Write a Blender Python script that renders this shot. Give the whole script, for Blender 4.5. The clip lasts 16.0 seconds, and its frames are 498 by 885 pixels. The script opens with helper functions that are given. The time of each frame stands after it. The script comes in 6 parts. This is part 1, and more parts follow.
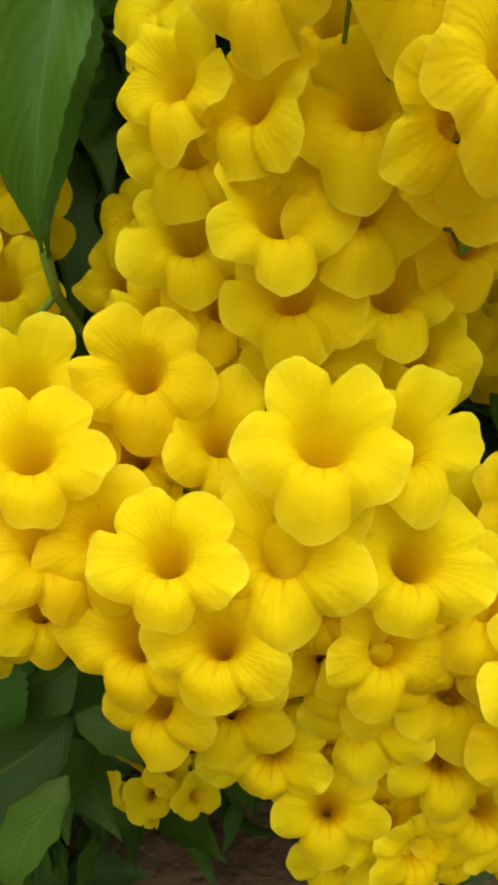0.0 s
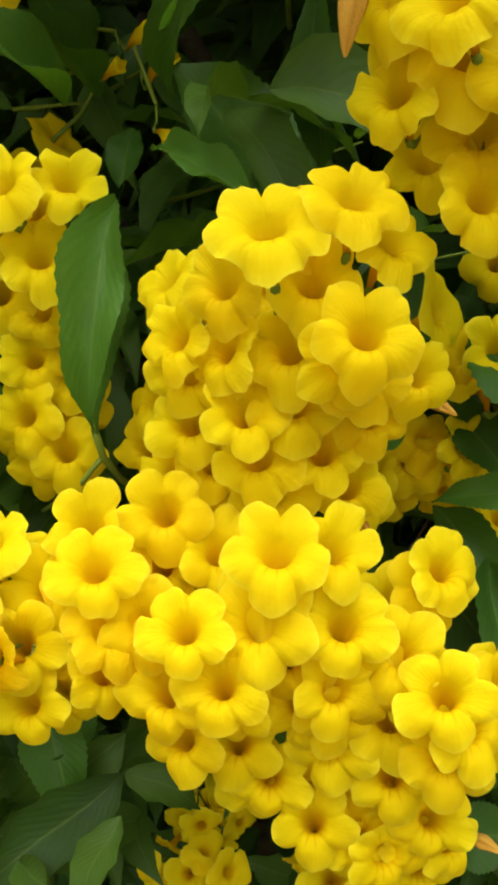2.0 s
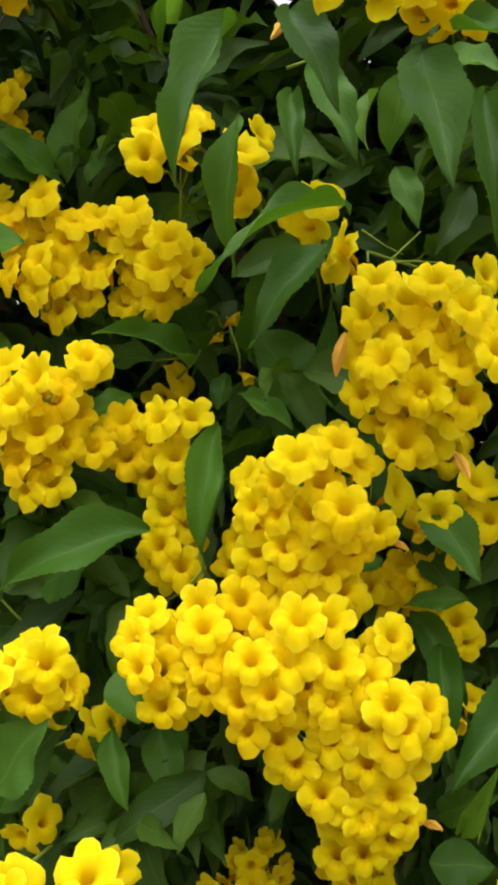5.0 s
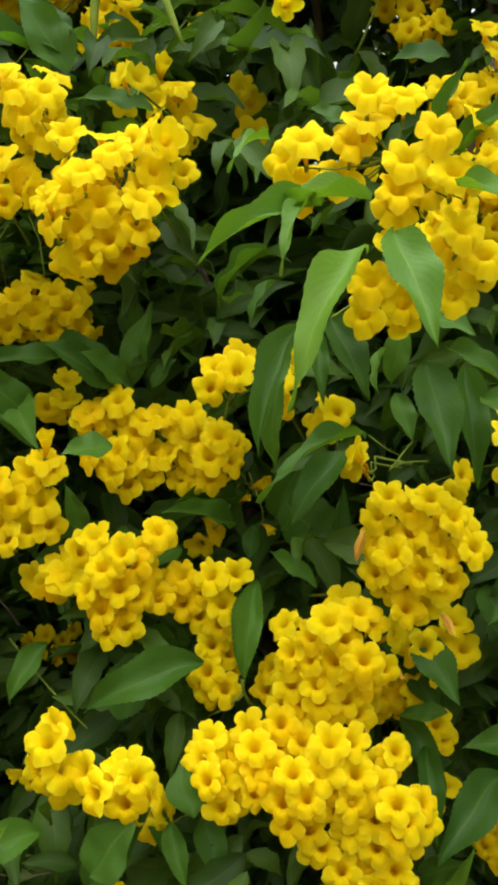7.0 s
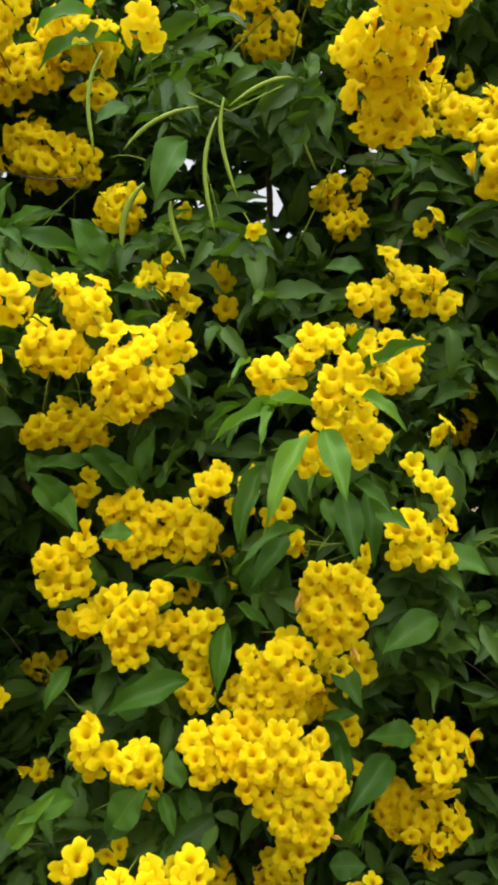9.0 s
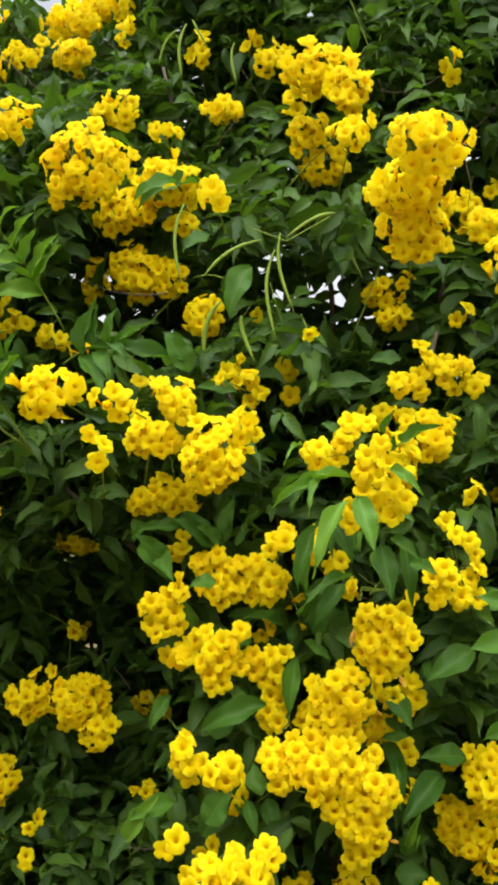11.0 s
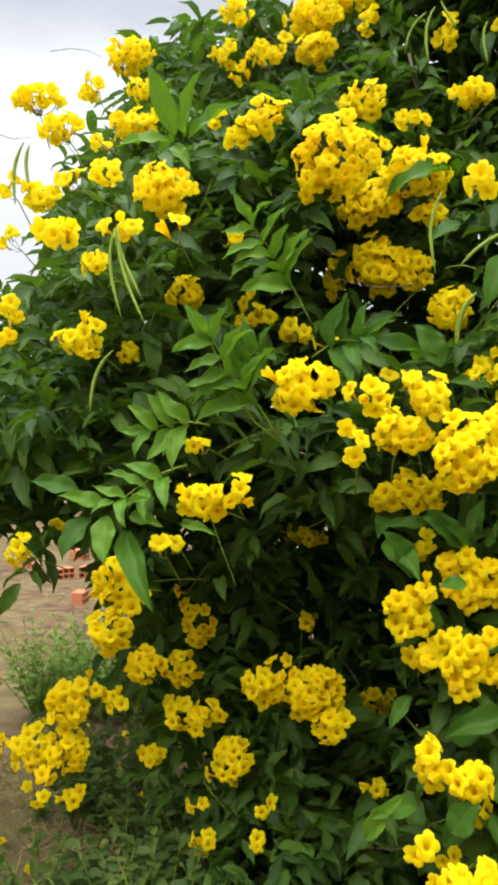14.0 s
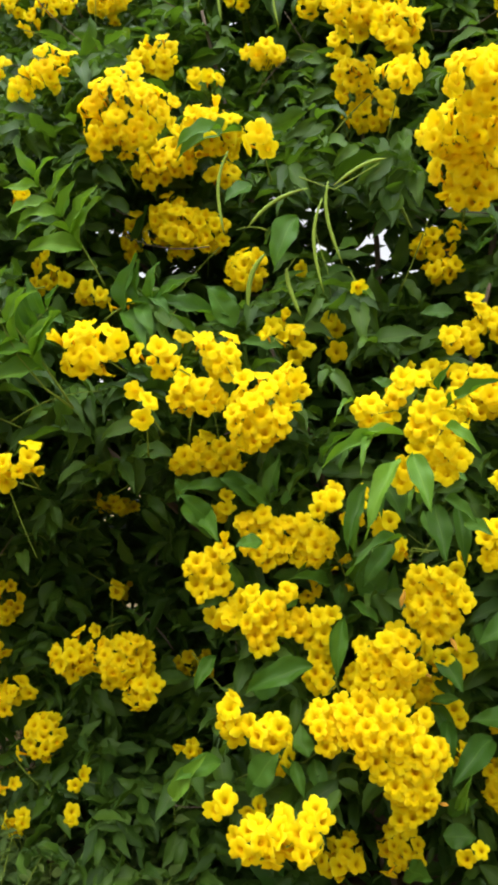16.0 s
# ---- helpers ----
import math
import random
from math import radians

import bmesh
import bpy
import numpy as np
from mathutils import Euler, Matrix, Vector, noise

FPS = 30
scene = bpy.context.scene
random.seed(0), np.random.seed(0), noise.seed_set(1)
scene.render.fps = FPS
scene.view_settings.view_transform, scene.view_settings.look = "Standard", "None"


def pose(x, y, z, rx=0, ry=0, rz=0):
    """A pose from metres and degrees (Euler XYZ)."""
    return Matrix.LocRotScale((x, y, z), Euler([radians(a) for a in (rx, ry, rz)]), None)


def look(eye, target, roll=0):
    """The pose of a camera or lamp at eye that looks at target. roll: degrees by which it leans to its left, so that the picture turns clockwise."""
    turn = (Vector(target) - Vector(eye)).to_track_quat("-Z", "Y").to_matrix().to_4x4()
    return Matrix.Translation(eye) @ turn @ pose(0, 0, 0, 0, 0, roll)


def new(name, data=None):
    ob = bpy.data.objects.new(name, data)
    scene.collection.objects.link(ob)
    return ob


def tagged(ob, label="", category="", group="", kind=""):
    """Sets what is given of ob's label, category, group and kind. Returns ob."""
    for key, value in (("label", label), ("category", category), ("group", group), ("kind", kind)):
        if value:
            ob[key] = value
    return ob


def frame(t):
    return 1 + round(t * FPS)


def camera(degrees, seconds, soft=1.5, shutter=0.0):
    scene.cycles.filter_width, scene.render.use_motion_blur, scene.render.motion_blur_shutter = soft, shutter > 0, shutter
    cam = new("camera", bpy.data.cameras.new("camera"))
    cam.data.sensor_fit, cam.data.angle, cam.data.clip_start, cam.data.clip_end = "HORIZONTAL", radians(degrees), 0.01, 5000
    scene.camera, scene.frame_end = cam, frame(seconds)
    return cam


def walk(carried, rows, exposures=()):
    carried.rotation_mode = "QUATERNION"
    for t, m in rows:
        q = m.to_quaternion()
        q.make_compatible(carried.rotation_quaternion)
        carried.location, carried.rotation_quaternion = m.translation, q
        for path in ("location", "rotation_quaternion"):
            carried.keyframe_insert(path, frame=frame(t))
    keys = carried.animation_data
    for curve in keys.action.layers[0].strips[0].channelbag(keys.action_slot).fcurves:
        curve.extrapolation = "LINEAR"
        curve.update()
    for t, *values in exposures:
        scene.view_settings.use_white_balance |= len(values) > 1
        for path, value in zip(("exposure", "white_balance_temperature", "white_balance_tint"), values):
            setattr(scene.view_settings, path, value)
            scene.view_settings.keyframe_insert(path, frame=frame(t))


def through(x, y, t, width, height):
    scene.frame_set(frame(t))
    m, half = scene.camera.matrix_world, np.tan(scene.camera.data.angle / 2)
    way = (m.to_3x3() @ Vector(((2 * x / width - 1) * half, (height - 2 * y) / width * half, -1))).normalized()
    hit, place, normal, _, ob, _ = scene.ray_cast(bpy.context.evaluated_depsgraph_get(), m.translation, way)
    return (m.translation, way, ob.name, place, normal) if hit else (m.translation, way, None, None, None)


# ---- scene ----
cam = camera(33.0, 16.0, soft=3.5)
ROWS = [
    (0.0, 0.000, 0.076, 1.021, 1.99, -23.83, 0.93),
    (0.5, -0.005, 0.038, 1.034, 0.54, -20.84, 1.14),
    (1.0, -0.006, 0.005, 1.053, 0.87, -18.84, -0.12),
    (1.5, 0.007, -0.034, 1.080, 1.48, -17.85, -1.65),
    (2.0, 0.027, -0.066, 1.086, 3.69, -16.44, -2.77),
    (2.5, 0.028, -0.124, 1.088, 4.52, -15.76, -3.50),
    (3.0, 0.027, -0.199, 1.096, 2.97, -14.26, -2.86),
    (3.2, 0.019, -0.223, 1.097, 1.73, -13.20, -2.52),
    (5.3, 0.070, -0.458, 1.201, 7.73, -6.86, -1.79),
    (5.5, 0.050, -0.465, 1.219, 7.74, -7.10, -1.63),
    (6.0, 0.001, -0.502, 1.279, 7.38, -5.75, -0.58),
    (6.5, 0.015, -0.582, 1.324, 5.66, -4.83, -1.23),
    (7.0, -0.016, -0.696, 1.380, 3.47, -5.00, -1.41),
    (7.5, -0.007, -0.846, 1.449, 2.97, -4.09, -0.82),
    (8.0, -0.081, -0.972, 1.494, -0.77, -3.56, 0.33),
    (8.2, -0.104, -1.014, 1.527, -1.71, -4.24, 0.30),
    (10.3, -0.020, -1.543, 1.574, 0.61, -1.06, -2.08),
    (10.5, -0.015, -1.569, 1.583, 1.82, -0.75, -2.18),
    (11.0, 0.009, -1.604, 1.593, 5.23, 0.56, -1.73),
    (11.5, -0.016, -1.612, 1.598, 9.09, 2.14, -1.67),
    (12.0, -0.070, -1.613, 1.606, 12.80, 2.70, -1.20),
    (12.5, -0.094, -1.611, 1.596, 15.94, 2.25, -0.97),
    (13.0, -0.112, -1.605, 1.596, 18.27, 1.19, -0.50),
    (13.5, -0.125, -1.610, 1.600, 18.70, 0.51, -0.17),
    (14.0, -0.118, -1.604, 1.600, 18.63, 0.28, -0.09),
    (14.5, -0.110, -1.597, 1.594, 17.72, 0.03, -0.17),
    (15.0, -0.111, -1.589, 1.583, 15.47, -0.48, -0.64),
    (15.5, -0.073, -1.580, 1.581, 12.25, -1.13, -1.21),
    (16.0, -0.029, -1.554, 1.584, 7.53, -1.98, -1.89),
]


def eye_pose(x, y, z, yaw, pitch, roll):
    """Yaw to the left of +y, pitch up, roll as look() takes it."""
    return pose(x, y, z, 0, 0, yaw) @ pose(0, 0, 0, 90 + pitch) @ pose(0, 0, 0, 0, 0, roll)


walk(cam, [(row[0], eye_pose(*row[1:])) for row in ROWS], exposures=[(0.0, 0.09), (1.0, 0.27), (2.0, 0.38), (3.0, 0.36), (5.5, 0.37), (6.5, 0.24), (8.0, 0.25), (10.5, 0.41), (12.0, 0.53), (14.0, 0.50), (16.0, 0.53)])

# ---- light: bright overcast sky, a broad soft sun behind the camera's right shoulder ----
SUN_ELEVATION, SUN_AZIMUTH = radians(51), radians(188)
world = bpy.data.worlds.new("overcast_sky")
scene.world = world
world.use_nodes = True
wn, wl = world.node_tree.nodes, world.node_tree.links
wn.clear()
w_out, w_bg = wn.new("ShaderNodeOutputWorld"), wn.new("ShaderNodeBackground")
sky = wn.new("ShaderNodeTexSky")
sky.sky_type, sky.sun_disc = "NISHITA", False
sky.sun_elevation, sky.sun_rotation = SUN_ELEVATION, SUN_AZIMUTH
w_co, w_map, w_noise, w_ramp = wn.new("ShaderNodeTexCoord"), wn.new("ShaderNodeMapping"), wn.new("ShaderNodeTexNoise"), wn.new("ShaderNodeValToRGB")
w_map.inputs["Scale"].default_value = (1.0, 1.0, 2.6)
w_noise.inputs["Scale"].default_value, w_noise.inputs["Detail"].default_value = 2.2, 5.0
# White cloud low down, a grey cloud bank from about a third of the way up
w_bank, w_height, w_lift = wn.new("ShaderNodeMath"), wn.new("ShaderNodeSeparateXYZ"), wn.new("ShaderNodeMath")
w_lift.operation, w_lift.inputs[1].default_value = "MULTIPLY_ADD", 0.16
w_bank.operation, w_bank.inputs[1].default_value, w_bank.inputs[2].default_value = "MULTIPLY_ADD", 9.0, -3.95
wl.new(w_co.outputs["Generated"], w_height.inputs[0])
wl.new(w_noise.outputs["Fac"], w_lift.inputs[0])
wl.new(w_height.outputs["Z"], w_lift.inputs[2])
wl.new(w_lift.outputs[0], w_bank.inputs[0])
w_ramp.color_ramp.elements[0].position, w_ramp.color_ramp.elements[0].color = 0.0, (4.7, 4.7, 4.7, 1)
w_ramp.color_ramp.elements[1].position, w_ramp.color_ramp.elements[1].color = 1.0, (1.75, 1.8, 1.88, 1)
w_mix = wn.new("ShaderNodeMix")
w_mix.data_type = "RGBA"
w_mix.inputs[0].default_value = 0.9
wl.new(w_co.outputs["Generated"], w_map.inputs["Vector"])
wl.new(w_map.outputs["Vector"], w_noise.inputs["Vector"])
wl.new(w_bank.outputs[0], w_ramp.inputs["Fac"])
wl.new(sky.outputs["Color"], w_mix.inputs[6])
wl.new(w_ramp.outputs["Color"], w_mix.inputs[7])
# The sun stands behind the cloud, so that it is far brighter overhead than at the horizon
w_sep, w_up, w_rise, w_scale = wn.new("ShaderNodeSeparateXYZ"), wn.new("ShaderNodeMath"), wn.new("ShaderNodeMath"), wn.new("ShaderNodeVectorMath")
w_square = wn.new("ShaderNodeMath")
w_square.operation, w_square.inputs[1].default_value = "POWER", 4.0
w_up.operation, w_rise.operation, w_scale.operation = "MAXIMUM", "MULTIPLY_ADD", "SCALE"
w_up.inputs[1].default_value, w_rise.inputs[1].default_value, w_rise.inputs[2].default_value = 0.0, 22.0, 1.0
wl.new(w_co.outputs["Generated"], w_sep.inputs[0])
wl.new(w_sep.outputs["Z"], w_up.inputs[0])
wl.new(w_up.outputs[0], w_square.inputs[0])
wl.new(w_square.outputs[0], w_rise.inputs[0])
wl.new(w_mix.outputs[2], w_scale.inputs[0])
wl.new(w_rise.outputs[0], w_scale.inputs["Scale"])
wl.new(w_scale.outputs[0], w_bg.inputs["Color"])
w_bg.inputs["Strength"].default_value = 0.14
wl.new(w_bg.outputs["Background"], w_out.inputs["Surface"])
sun = new("sun", bpy.data.lights.new("sun", "SUN"))
sun.data.energy, sun.data.angle, sun.data.color = 1.5, radians(40), (1.0, 0.96, 0.9)
sun.matrix_world = look((0.5, -2.8, 5.2), (0, 0.4, 1.2))


# ---- materials ----
class Nodes:
    """A small helper round a material's node tree."""

    def __init__(self, name):
        self.mat = bpy.data.materials.new(name)
        self.mat.use_nodes = True
        self.n, self.l = self.mat.node_tree.nodes, self.mat.node_tree.links
        self.n.clear()
        self.out = self.n.new("ShaderNodeOutputMaterial")

    def add(self, kind, **values):
        node = self.n.new("ShaderNode" + kind)
        for key, value in values.items():
            node.inputs[key.replace("_", " ")].default_value = value
        return node

    def link(self, a, b):
        self.l.new(a, b)

    def math(self, op, a, b=None, c=None):
        node = self.n.new("ShaderNodeMath")
        node.operation = op
        for slot, v in zip(node.inputs, (a, b, c)):
            if v is None:
                continue
            if isinstance(v, (int, float)):
                slot.default_value = v
            else:
                self.link(v, slot)
        return node.outputs[0]

    def mix(self, fac, a, b, blend="MIX"):
        node = self.n.new("ShaderNodeMix")
        node.data_type, node.blend_type = "RGBA", blend
        for slot, v in zip((node.inputs[0], node.inputs[6], node.inputs[7]), (fac, a, b)):
            if isinstance(v, (int, float, tuple)):
                slot.default_value = v if not isinstance(v, tuple) else (*v, 1)
            else:
                self.link(v, slot)
        return node.outputs[2]

    def ramp(self, fac, *stops):
        node = self.n.new("ShaderNodeValToRGB")
        while len(node.color_ramp.elements) < len(stops):
            node.color_ramp.elements.new(0.5)
        for el, (at, colour) in zip(node.color_ramp.elements, stops):
            el.position, el.color = at, (*colour, 1)
        self.link(fac, node.inputs["Fac"])
        return node.outputs["Color"]

    def bump(self, height, strength=0.3, distance=0.002):
        node = self.add("Bump", Strength=strength, Distance=distance)
        self.link(height, node.inputs["Height"])
        return node.outputs["Normal"]

    def surface(self, colour, rough, normal=None, through=0.0, through_colour=None, specular=0.5):
        """A Principled surface, with some light passing through it for petals and leaves."""
        p = self.add("BsdfPrincipled")
        p.inputs["Specular IOR Level"].default_value = specular
        for slot, v in ((p.inputs["Base Color"], colour), (p.inputs["Roughness"], rough)):
            if isinstance(v, tuple):
                slot.default_value = (*v, 1)
            elif isinstance(v, (int, float)):
                slot.default_value = v
            else:
                self.link(v, slot)
        if normal is not None:
            self.link(normal, p.inputs["Normal"])
        last = p.outputs["BSDF"]
        if through:
            t, m = self.add("BsdfTranslucent"), self.add("MixShader", Fac=through)
            tc = through_colour if through_colour is not None else colour
            if isinstance(tc, tuple):
                t.inputs["Color"].default_value = (*tc, 1)
            else:
                self.link(tc, t.inputs["Color"])
            self.link(last, m.inputs[1])
            self.link(t.outputs["BSDF"], m.inputs[2])
            last = m.outputs["Shader"]
        self.link(last, self.out.inputs["Surface"])
        return self.mat


def petal_material():
    """UV: x runs round the flower, y from the foot of the tube (0) to the lobe's rim (1)."""
    k = Nodes("yellow_petal")
    uv = k.add("UVMap")
    split = k.add("SeparateXYZ")
    k.link(uv.outputs["UV"], split.inputs[0])
    rnd = k.add("ObjectInfo").outputs["Random"]
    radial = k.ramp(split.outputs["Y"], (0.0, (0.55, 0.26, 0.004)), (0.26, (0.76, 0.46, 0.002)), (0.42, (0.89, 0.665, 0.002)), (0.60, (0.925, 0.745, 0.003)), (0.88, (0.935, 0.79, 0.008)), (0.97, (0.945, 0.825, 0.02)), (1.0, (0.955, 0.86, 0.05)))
    # Fine nectar lines in the throat, and the veins of the lobes
    wave = k.math("SINE", k.math("MULTIPLY", split.outputs["X"], 2 * math.pi * 13))
    lines = k.math("POWER", k.math("MAXIMUM", wave, 0.0), 3.0)
    band = k.math("MULTIPLY", k.math("SMOOTH_MIN", k.math("MAXIMUM", k.math("MULTIPLY", k.math("SUBTRACT", split.outputs["Y"], 0.28), 9.0), 0.0), 1.0, 0.2),
                  k.math("MAXIMUM", k.math("MULTIPLY", k.math("SUBTRACT", 0.66, split.outputs["Y"]), 6.0), 0.0))
    lower = k.math("MAXIMUM", k.math("MULTIPLY", k.math("COSINE", k.math("MULTIPLY", split.outputs["X"], 2 * math.pi)), -1.0), 0.0)
    streak = k.math("MINIMUM", k.math("MULTIPLY", k.math("MULTIPLY", k.math("MULTIPLY", lines, lower), band), 0.42), 0.30)
    colour = k.mix(streak, radial, (0.60, 0.22, 0.005))
    noise = k.add("TexNoise", Scale=160.0, Detail=3.0)
    co = k.add("TexCoord")
    k.link(co.outputs["Object"], noise.inputs["Vector"])
    colour = k.mix(k.math("MULTIPLY", noise.outputs["Fac"], 0.16), colour, (0.88, 0.60, 0.004))
    colour = k.mix(k.math("MULTIPLY", k.math("POWER", rnd, 6.0), 0.4), colour, (0.90, 0.55, 0.004))
    vein = k.math("SINE", k.math("MULTIPLY", k.math("ADD", split.outputs["X"], k.math("MULTIPLY", noise.outputs["Fac"], 0.02)), 2 * math.pi * 45))
    colour = k.mix(k.math("MULTIPLY", k.math("MAXIMUM", vein, 0.0), 0.05), colour, (0.86, 0.58, 0.004))
    crinkle = k.add("TexNoise", Scale=420.0, Detail=4.0)
    k.link(co.outputs["Object"], crinkle.inputs["Vector"])
    height = k.math("ADD", k.math("MULTIPLY", vein, 0.10), k.math("ADD", noise.outputs["Fac"], k.math("MULTIPLY", crinkle.outputs["Fac"], 0.55)))
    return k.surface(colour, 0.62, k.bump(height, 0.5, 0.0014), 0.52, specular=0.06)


def leaf_material(name, dark, light, through_colour, rnd_socket="object", rough=0.5):
    """UV: x from edge (0) to edge (1), y from the stalk (0) to the tip (1)."""
    k = Nodes(name)
    uv, split = k.add("UVMap"), k.add("SeparateXYZ")
    k.link(uv.outputs["UV"], split.inputs[0])
    rnd = k.add("ObjectInfo").outputs["Random"] if rnd_socket == "object" else k.add("NewGeometry").outputs["Random Per Island"]
    off = k.math("ABSOLUTE", k.math("SUBTRACT", split.outputs["X"], 0.5))
    co, noise = k.add("TexCoord"), k.add("TexNoise", Scale=38.0, Detail=4.0)
    k.link(co.outputs["Object"], noise.inputs["Vector"])
    colour = k.mix(rnd, dark, light)
    colour = k.mix(k.math("MULTIPLY", noise.outputs["Fac"], 0.5), colour, tuple(v * 0.6 for v in dark))
    # Side veins run forward from the midrib
    run = k.math("SUBTRACT", k.math("MULTIPLY", split.outputs["Y"], 13.0), k.math("MULTIPLY", off, 8.0))
    ridge = k.math("ABSOLUTE", k.math("SUBTRACT", k.math("FRACT", run), 0.5))
    vein = k.math("MAXIMUM", k.math("MULTIPLY", k.math("SUBTRACT", 0.09, ridge), 9.0), 0.0)
    rib = k.math("MAXIMUM", k.math("MULTIPLY", k.math("SUBTRACT", 0.035, off), 28.0), 0.0)
    colour = k.mix(k.math("MULTIPLY", vein, 0.12), colour, tuple(v * 1.6 + 0.01 for v in light))
    colour = k.mix(k.math("MULTIPLY", rib, 0.34), colour, (light[0] * 1.9 + 0.03, light[1] * 1.5 + 0.03, light[2] * 1.6 + 0.02))
    height = k.math("SUBTRACT", k.math("MULTIPLY", k.math("SUBTRACT", ridge, 0.25), 1.0), k.math("MULTIPLY", rib, 0.9))
    return k.surface(colour, rough, k.bump(height, 0.32, 0.0011), 0.30, through_colour, 0.19)


def plain_material(name, a, b, scale=40.0, rough=0.7, bump=0.3, distance=0.003):
    k = Nodes(name)
    co, noise, fine = k.add("TexCoord"), k.add("TexNoise", Scale=scale, Detail=5.0), k.add("TexNoise", Scale=scale * 7, Detail=3.0)
    k.link(co.outputs["Object"], noise.inputs["Vector"])
    k.link(co.outputs["Object"], fine.inputs["Vector"])
    colour = k.mix(noise.outputs["Fac"], a, b)
    colour = k.mix(k.math("MULTIPLY", fine.outputs["Fac"], 0.4), colour, tuple(v * 0.55 for v in a))
    return k.surface(colour, rough, k.bump(fine.outputs["Fac"], bump, distance), specular=0.15)


def ground_material():
    k = Nodes("dry_soil")
    co = k.add("TexCoord")
    big, mid, fine = k.add("TexNoise", Scale=0.55, Detail=4.0), k.add("TexNoise", Scale=6.0, Detail=9.0), k.add("TexNoise", Scale=45.0, Detail=5.0)
    for n in (big, mid, fine):
        k.link(co.outputs["Object"], n.inputs["Vector"])
    soil = k.ramp(mid.outputs["Fac"], (0.3, (0.05, 0.026, 0.012)), (0.5, (0.105, 0.056, 0.027)), (0.62, (0.14, 0.078, 0.040)), (0.75, (0.20, 0.12, 0.065)))
    straw = k.mix(fine.outputs["Fac"], (0.075, 0.072, 0.022), (0.22, 0.17, 0.065))
    patch = k.ramp(k.math("ADD", k.math("MULTIPLY", big.outputs["Fac"], 0.6), k.math("MULTIPLY", mid.outputs["Fac"], 0.4)), (0.40, (0, 0, 0)), (0.58, (1, 1, 1)))
    colour = k.mix(k.math("MULTIPLY", patch, 0.7), soil, straw)
    return k.surface(colour, 0.95, k.bump(k.math("ADD", fine.outputs["Fac"], mid.outputs["Fac"]), 0.7, 0.02), specular=0.2)


PETAL = petal_material()
LEAF = leaf_material("green_leaf", (0.032, 0.088, 0.009), (0.084, 0.196, 0.018), (0.12, 0.28, 0.010))
LEAF_MASS = leaf_material("green_leaf_mass", (0.026, 0.063, 0.008), (0.077, 0.152, 0.015), (0.105, 0.215, 0.010), "island")
LEAF_YOUNG = leaf_material("young_leaf", (0.074, 0.175, 0.016), (0.145, 0.285, 0.024), (0.21, 0.42, 0.014), rough=0.48)
WEED = leaf_material("weed_leaf", (0.042, 0.085, 0.018), (0.135, 0.195, 0.038), (0.14, 0.25, 0.025), "island", 0.65)
STALK = plain_material("green_stalk", (0.13, 0.20, 0.02), (0.21, 0.27, 0.03), 60.0, 0.6)
POD = plain_material("seed_pod", (0.17, 0.27, 0.03), (0.27, 0.36, 0.05), 50.0, 0.5)
BARK = plain_material("bark", (0.10, 0.075, 0.05), (0.19, 0.15, 0.11), 30.0, 0.9, 0.8, 0.006)
SOIL = ground_material()
CLAY = plain_material("fired_clay", (0.42, 0.14, 0.06), (0.55, 0.21, 0.10), 25.0, 0.85, 0.5)
WEED_FRESH = leaf_material("fresh_weed_leaf", (0.07, 0.15, 0.02), (0.20, 0.31, 0.04), (0.20, 0.36, 0.03), "island", 0.6)
STRAW = leaf_material("grass_blade", (0.15, 0.16, 0.035), (0.46, 0.37, 0.17), (0.34, 0.30, 0.10), "island", 0.7)
WITHERED = plain_material("withered_petal", (0.48, 0.22, 0.03), (0.76, 0.46, 0.05), 90.0, 0.8)

# ---- mesh tools ----
rng = np.random.default_rng(7)


def mesh_of(name, verts, faces, mats, uvs=None, slots=None, smooth=True):
    me = bpy.data.meshes.new(name)
    me.from_pydata([tuple(v) for v in verts], [], [tuple(f) for f in faces])
    for m in mats:
        me.materials.append(m)
    if uvs is not None:
        layer = me.uv_layers.new(name="UVMap")
        idx = np.empty(len(me.loops), dtype=np.int32)
        me.loops.foreach_get("vertex_index", idx)
        layer.data.foreach_set("uv", np.asarray(uvs, dtype=np.float32)[idx].ravel())
    if slots is not None:
        me.polygons.foreach_set("material_index", np.asarray(slots, dtype=np.int32))
    me.polygons.foreach_set("use_smooth", np.full(len(me.polygons), smooth))
    me.update()
    return me


WORLD_OF = {}


def under(ob, parent, m):
    """Hang ob under parent at the world pose m."""
    ob.parent = parent
    ob.matrix_basis = WORLD_OF[parent].inverted() @ m
    WORLD_OF[ob] = m.copy()
    return ob


def facing(x, y, z, way, turn=0.0, scale=1.0):
    """A pose whose +Z looks along way, its +Y as near up as can be, turned by degrees about that way."""
    q = Vector(way).normalized().to_track_quat("Z", "Y")
    return Matrix.LocRotScale((x, y, z), q, (scale, scale, scale)) @ pose(0, 0, 0, 0, 0, turn)


